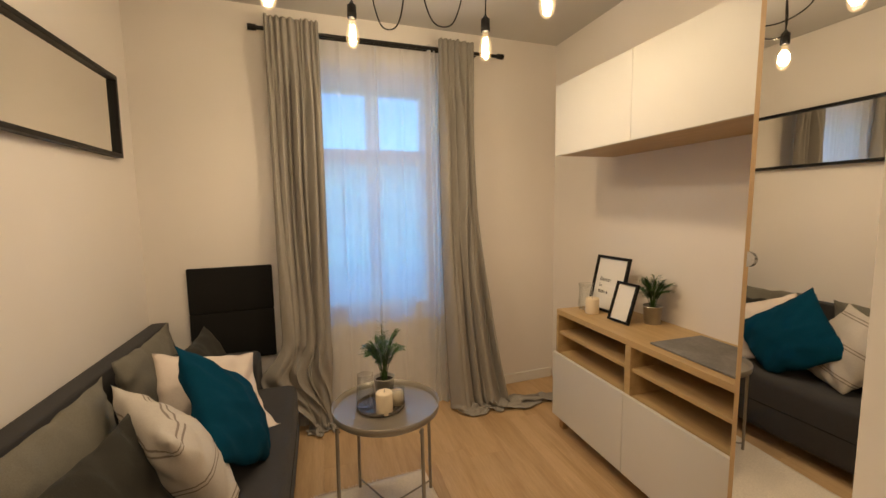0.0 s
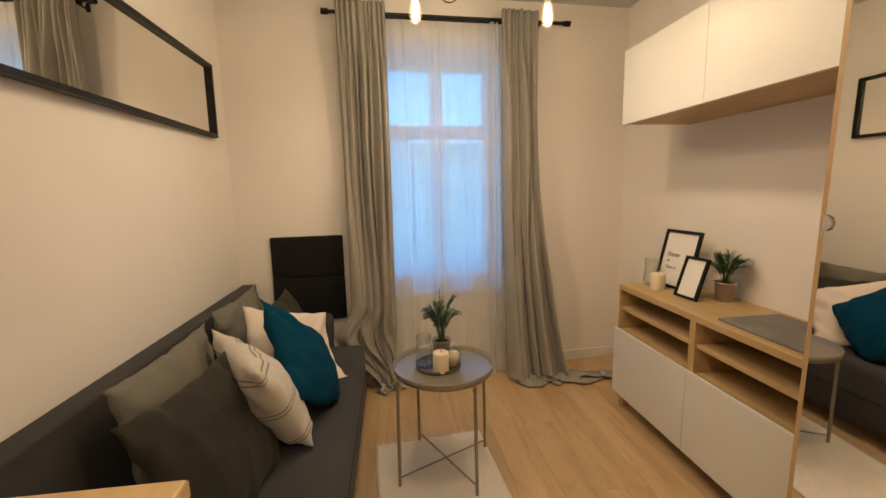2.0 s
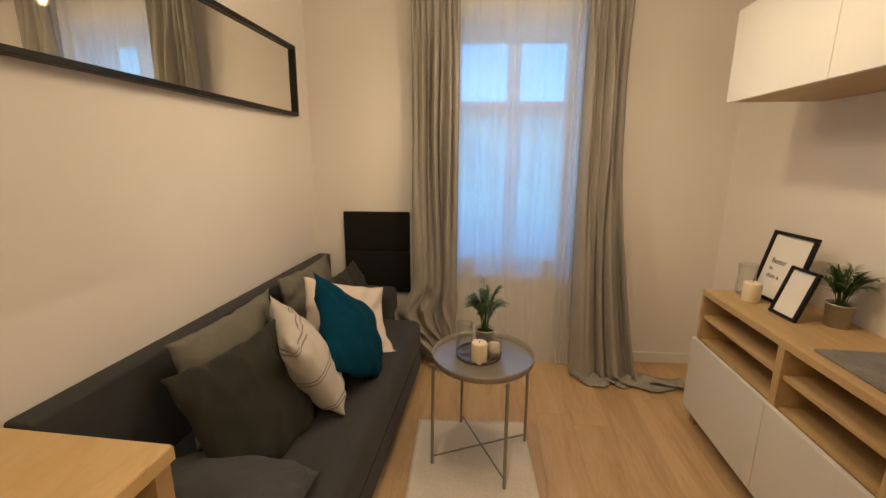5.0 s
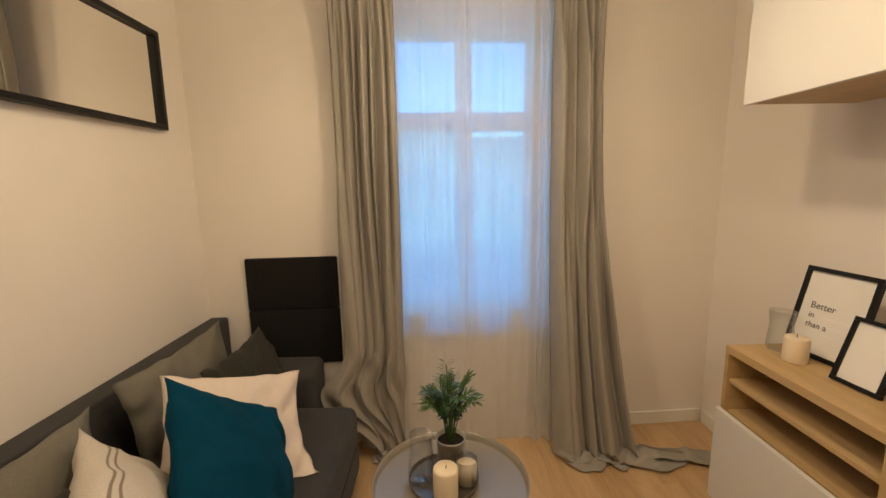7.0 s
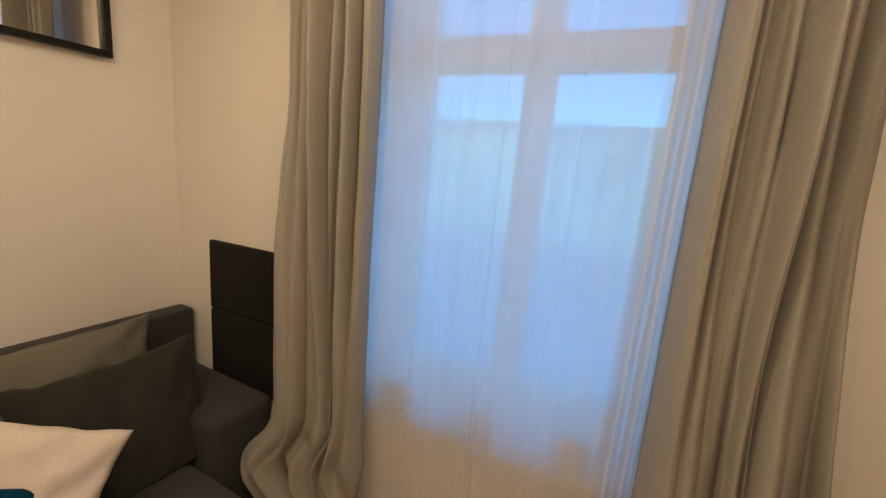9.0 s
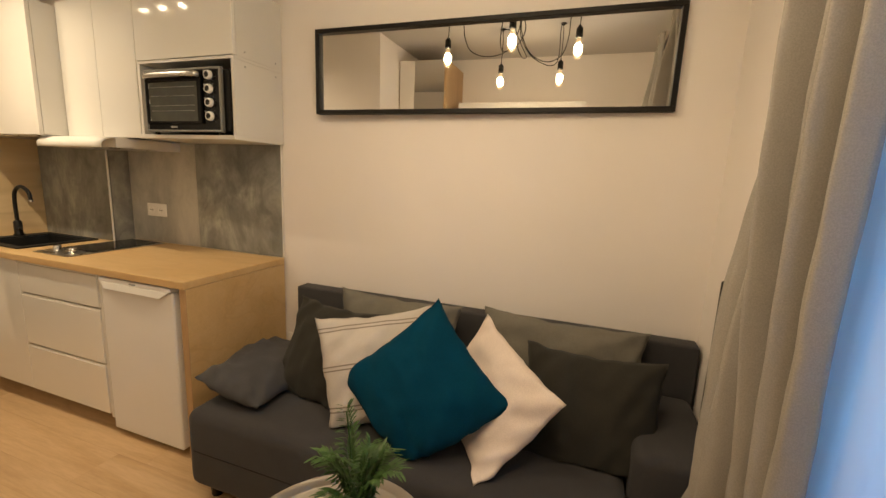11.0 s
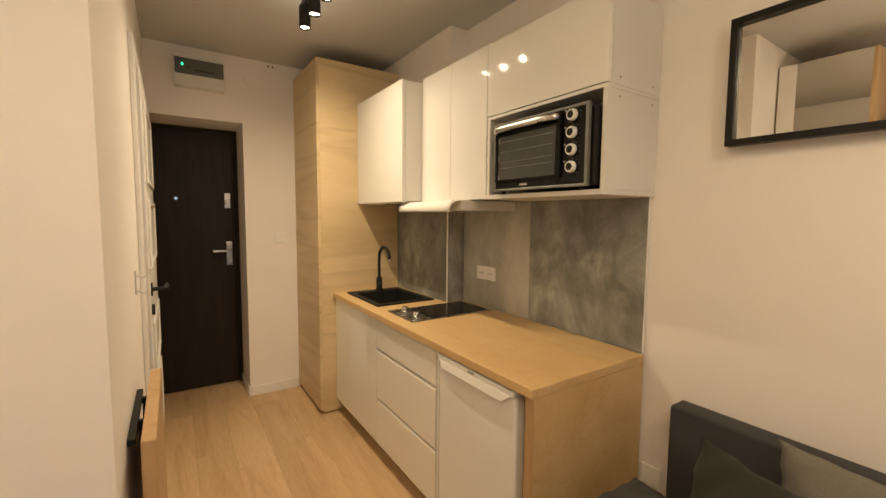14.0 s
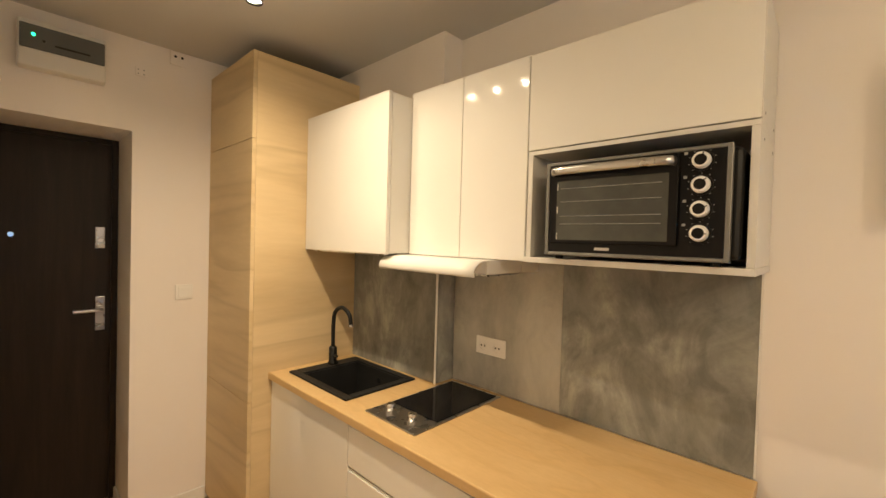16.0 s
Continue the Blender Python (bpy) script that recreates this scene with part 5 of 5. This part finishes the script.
cov = thing("junction_cover", (1.062, FAR_Y, 2.37), "small white junction cover on the wall", "cover")
part("plate", box(1.038, 1.086, FAR_Y + 0.001, FAR_Y + 0.006, 2.346, 2.394, 0.002), WALL, cov)
for dx, dz in ((-0.012, 0.010), (0.012, 0.010), (-0.012, -0.012), (0.012, -0.012)):
    part("screw", rod((1.062 + dx, FAR_Y + 0.006, 2.37 + dz), (1.062 + dx, FAR_Y + 0.007, 2.37 + dz), 0.003, 8), GREYP, cov)
ae = thing("aerial_outlet", (0.896, FAR_Y, 2.50), "white double outlet plate near the ceiling", "socket")
part("plate", box(0.855, 0.937, FAR_Y + 0.001, FAR_Y + 0.010, 2.452, 2.526, 0.003), WALL, ae)
for dx in (-0.016, 0.016):
    part("hole", rod((0.896 + dx, FAR_Y + 0.010, 2.498), (0.896 + dx, FAR_Y + 0.0112, 2.498), 0.007, 12), HOLE, ae)

# folding table on the partition, coat hook above it
ft = thing("folding_table", (BATH_X, -2.68, 0.4), "oak wall-mounted drop-leaf table, folded down", "table")
part("leaf", box(1.605, 1.638, -2.965, -2.395, 0.24, 0.835, 0.002), OAK_V, ft)
part("wall_rail", box(1.656, BATH_X - 0.001, -2.88, -2.50, 0.782, 0.80, 0.002), BLACKM, ft)
for y in (-2.80, -2.62):
    part("bracket", box(1.640, 1.6555, y - 0.009, y + 0.009, 0.66, 0.80, 0.002), BLACKM, ft, "black folding bracket")
hk = thing("coat_hook", (BATH_X, -3.05, 1.15), "small white double coat hook", "hook")
part("plate", box(BATH_X - 0.006, BATH_X - 0.001, -3.06, -3.035, 1.10, 1.19, 0.002), SATINW, hk)
part("hook", tube(spline([(BATH_X - 0.006, -3.048, 1.17), (BATH_X - 0.03, -3.048, 1.165), (BATH_X - 0.045, -3.048, 1.18), (BATH_X - 0.048, -3.048, 1.195)], 5), 0.004), SATINW, hk)
part("hook", tube(spline([(BATH_X - 0.006, -3.048, 1.115), (BATH_X - 0.03, -3.048, 1.105), (BATH_X - 0.042, -3.048, 1.12)], 5), 0.004), SATINW, hk)
ws = thing("wall_socket", (0, -2.017, 0.38), "white wall socket beside the sofa", "socket")
part("plate", box(0.001, 0.010, -2.05, -1.97, 0.34, 0.42, 0.003), SOCKETW, ws)

# ---- floor boards ----
rnd = random.Random(9)
PW, PL = 0.192, 1.285
x = -0.05
while x < 2.75:
    y = -5.0 - rnd.uniform(0, PL)
    while y < 0.4:
        x0, x1 = max(x, -0.1), min(x + PW, 2.78)
        y0, y1 = max(y, -5.0), min(y + PL, 0.4)
        if y1 - y0 > 0.03 and x1 - x0 > 0.02:
            c = Vector(((x0 + x1) / 2, (y0 + y1) / 2, 0))
            bm = box(x0 - c.x + 0.0002, x1 - c.x - 0.0002, y0 - c.y + 0.0002, y1 - c.y - 0.0002, -0.0115, 0, 0.0004, seg=1)
            pk = part("plank", bm, OAKFLOOR, floor, local=True)
            pk.location = c
        y += PL
    x += PW

# beyond the window: roofs across a snowy yard, bare trees before them
GROUND_Z = -8.0
rnd = random.Random(31)
WINDOWDK = plain("far_window", (0.30, 0.31, 0.33), 0.4)
ROOFC = plain("far_roof", (0.58, 0.57, 0.57), 0.9)
for bx0, bx1, eaves, ridge in ((-46, -18, 6.6, 9.6), (-17.4, 4, 5.9, 9.3), (4.6, 24, 5.2, 8.6), (24.6, 52, 6.0, 9.2)):
    hs = thing("far_building", ((bx0 + bx1) / 2, 66, GROUND_Z), "pale apartment house far across the yard at dusk", "building", "houses across the yard")
    part("wall", box(bx0, bx1, 62, 70, GROUND_Z, eaves), FACADE, hs)
    bm = bmesh.new()
    p = [bm.verts.new(q) for q in ((bx0 - 0.4, 61.5, eaves), (bx0 - 0.4, 70.5, eaves), (bx0 - 0.4, 66, ridge), (bx1 + 0.4, 61.5, eaves), (bx1 + 0.4, 70.5, eaves), (bx1 + 0.4, 66, ridge))]
    for q in ((0, 1, 2), (3, 5, 4), (0, 2, 5, 3), (1, 4, 5, 2), (0, 3, 4, 1)):
        bm.faces.new([p[i] for i in q])
    roof = part("roof", bm, ROOFC, hs)
    part("chimney", box(bx0 + 5.2, bx0 + 6.4, 65.4, 66.6, ridge - 1, ridge + 1.1), FACADE, roof)
    for k in range(int((bx1 - bx0) / 3.2)):
        for z in (-5.6, -2.5, 0.6, 3.6):
            part("window", box(bx0 + 1.4 + 3.2 * k, bx0 + 2.6 + 3.2 * k, 61.93, 61.998, z, z + 1.5), WINDOWDK, hs)


def yard_tree(x, y, height, seed):
    """A bare, finely branched crown on a short trunk."""
    rnd = random.Random(seed)
    tr = thing("yard_tree", (x, y, GROUND_Z), "bare snow-dusted tree in the yard", "tree", "trees in the yard")
    part("trunk", rod((x, y, GROUND_Z), (x, y, GROUND_Z + height * 0.4), 0.28, 10, 0.18), FACADE, tr)
    bm = bmesh.new()

    def grow(p, way, ln, r, depth):
        q = p + way * ln
        add_rod(bm, p, q, r, 5, r * 0.6)
        if depth:
            for _ in range(4 if depth > 1 else 5):
                t = Vector((rnd.uniform(-1, 1), rnd.uniform(-1, 1), rnd.uniform(-0.2, 0.9)))
                grow(p.lerp(q, rnd.uniform(0.5, 1)), (way + t * 0.85).normalized(), ln * rnd.uniform(0.55, 0.8), r * 0.6, depth - 1)

    for k in range(4):
        grow(Vector((x, y, GROUND_Z + height * 0.36)), Vector((math.cos(k * 1.7), math.sin(k * 1.7), 1.5)).normalized(), height * 0.27, 0.15, 3)
    part("crown", bm, FACADE, tr)


for tx, ty, th, sd in ((-8.5, 44, 15.6, 1), (-3.6, 50, 14.6, 2), (9.5, 48, 13.8, 3)):
    yard_tree(tx, ty, th, sd)
setting("ground", box(-400, 400, 4, 800, GROUND_Z - 0.2, GROUND_Z), plain("far_ground", (0.78, 0.78, 0.78), 0.9), "pale snowy ground outside the window", "ground")
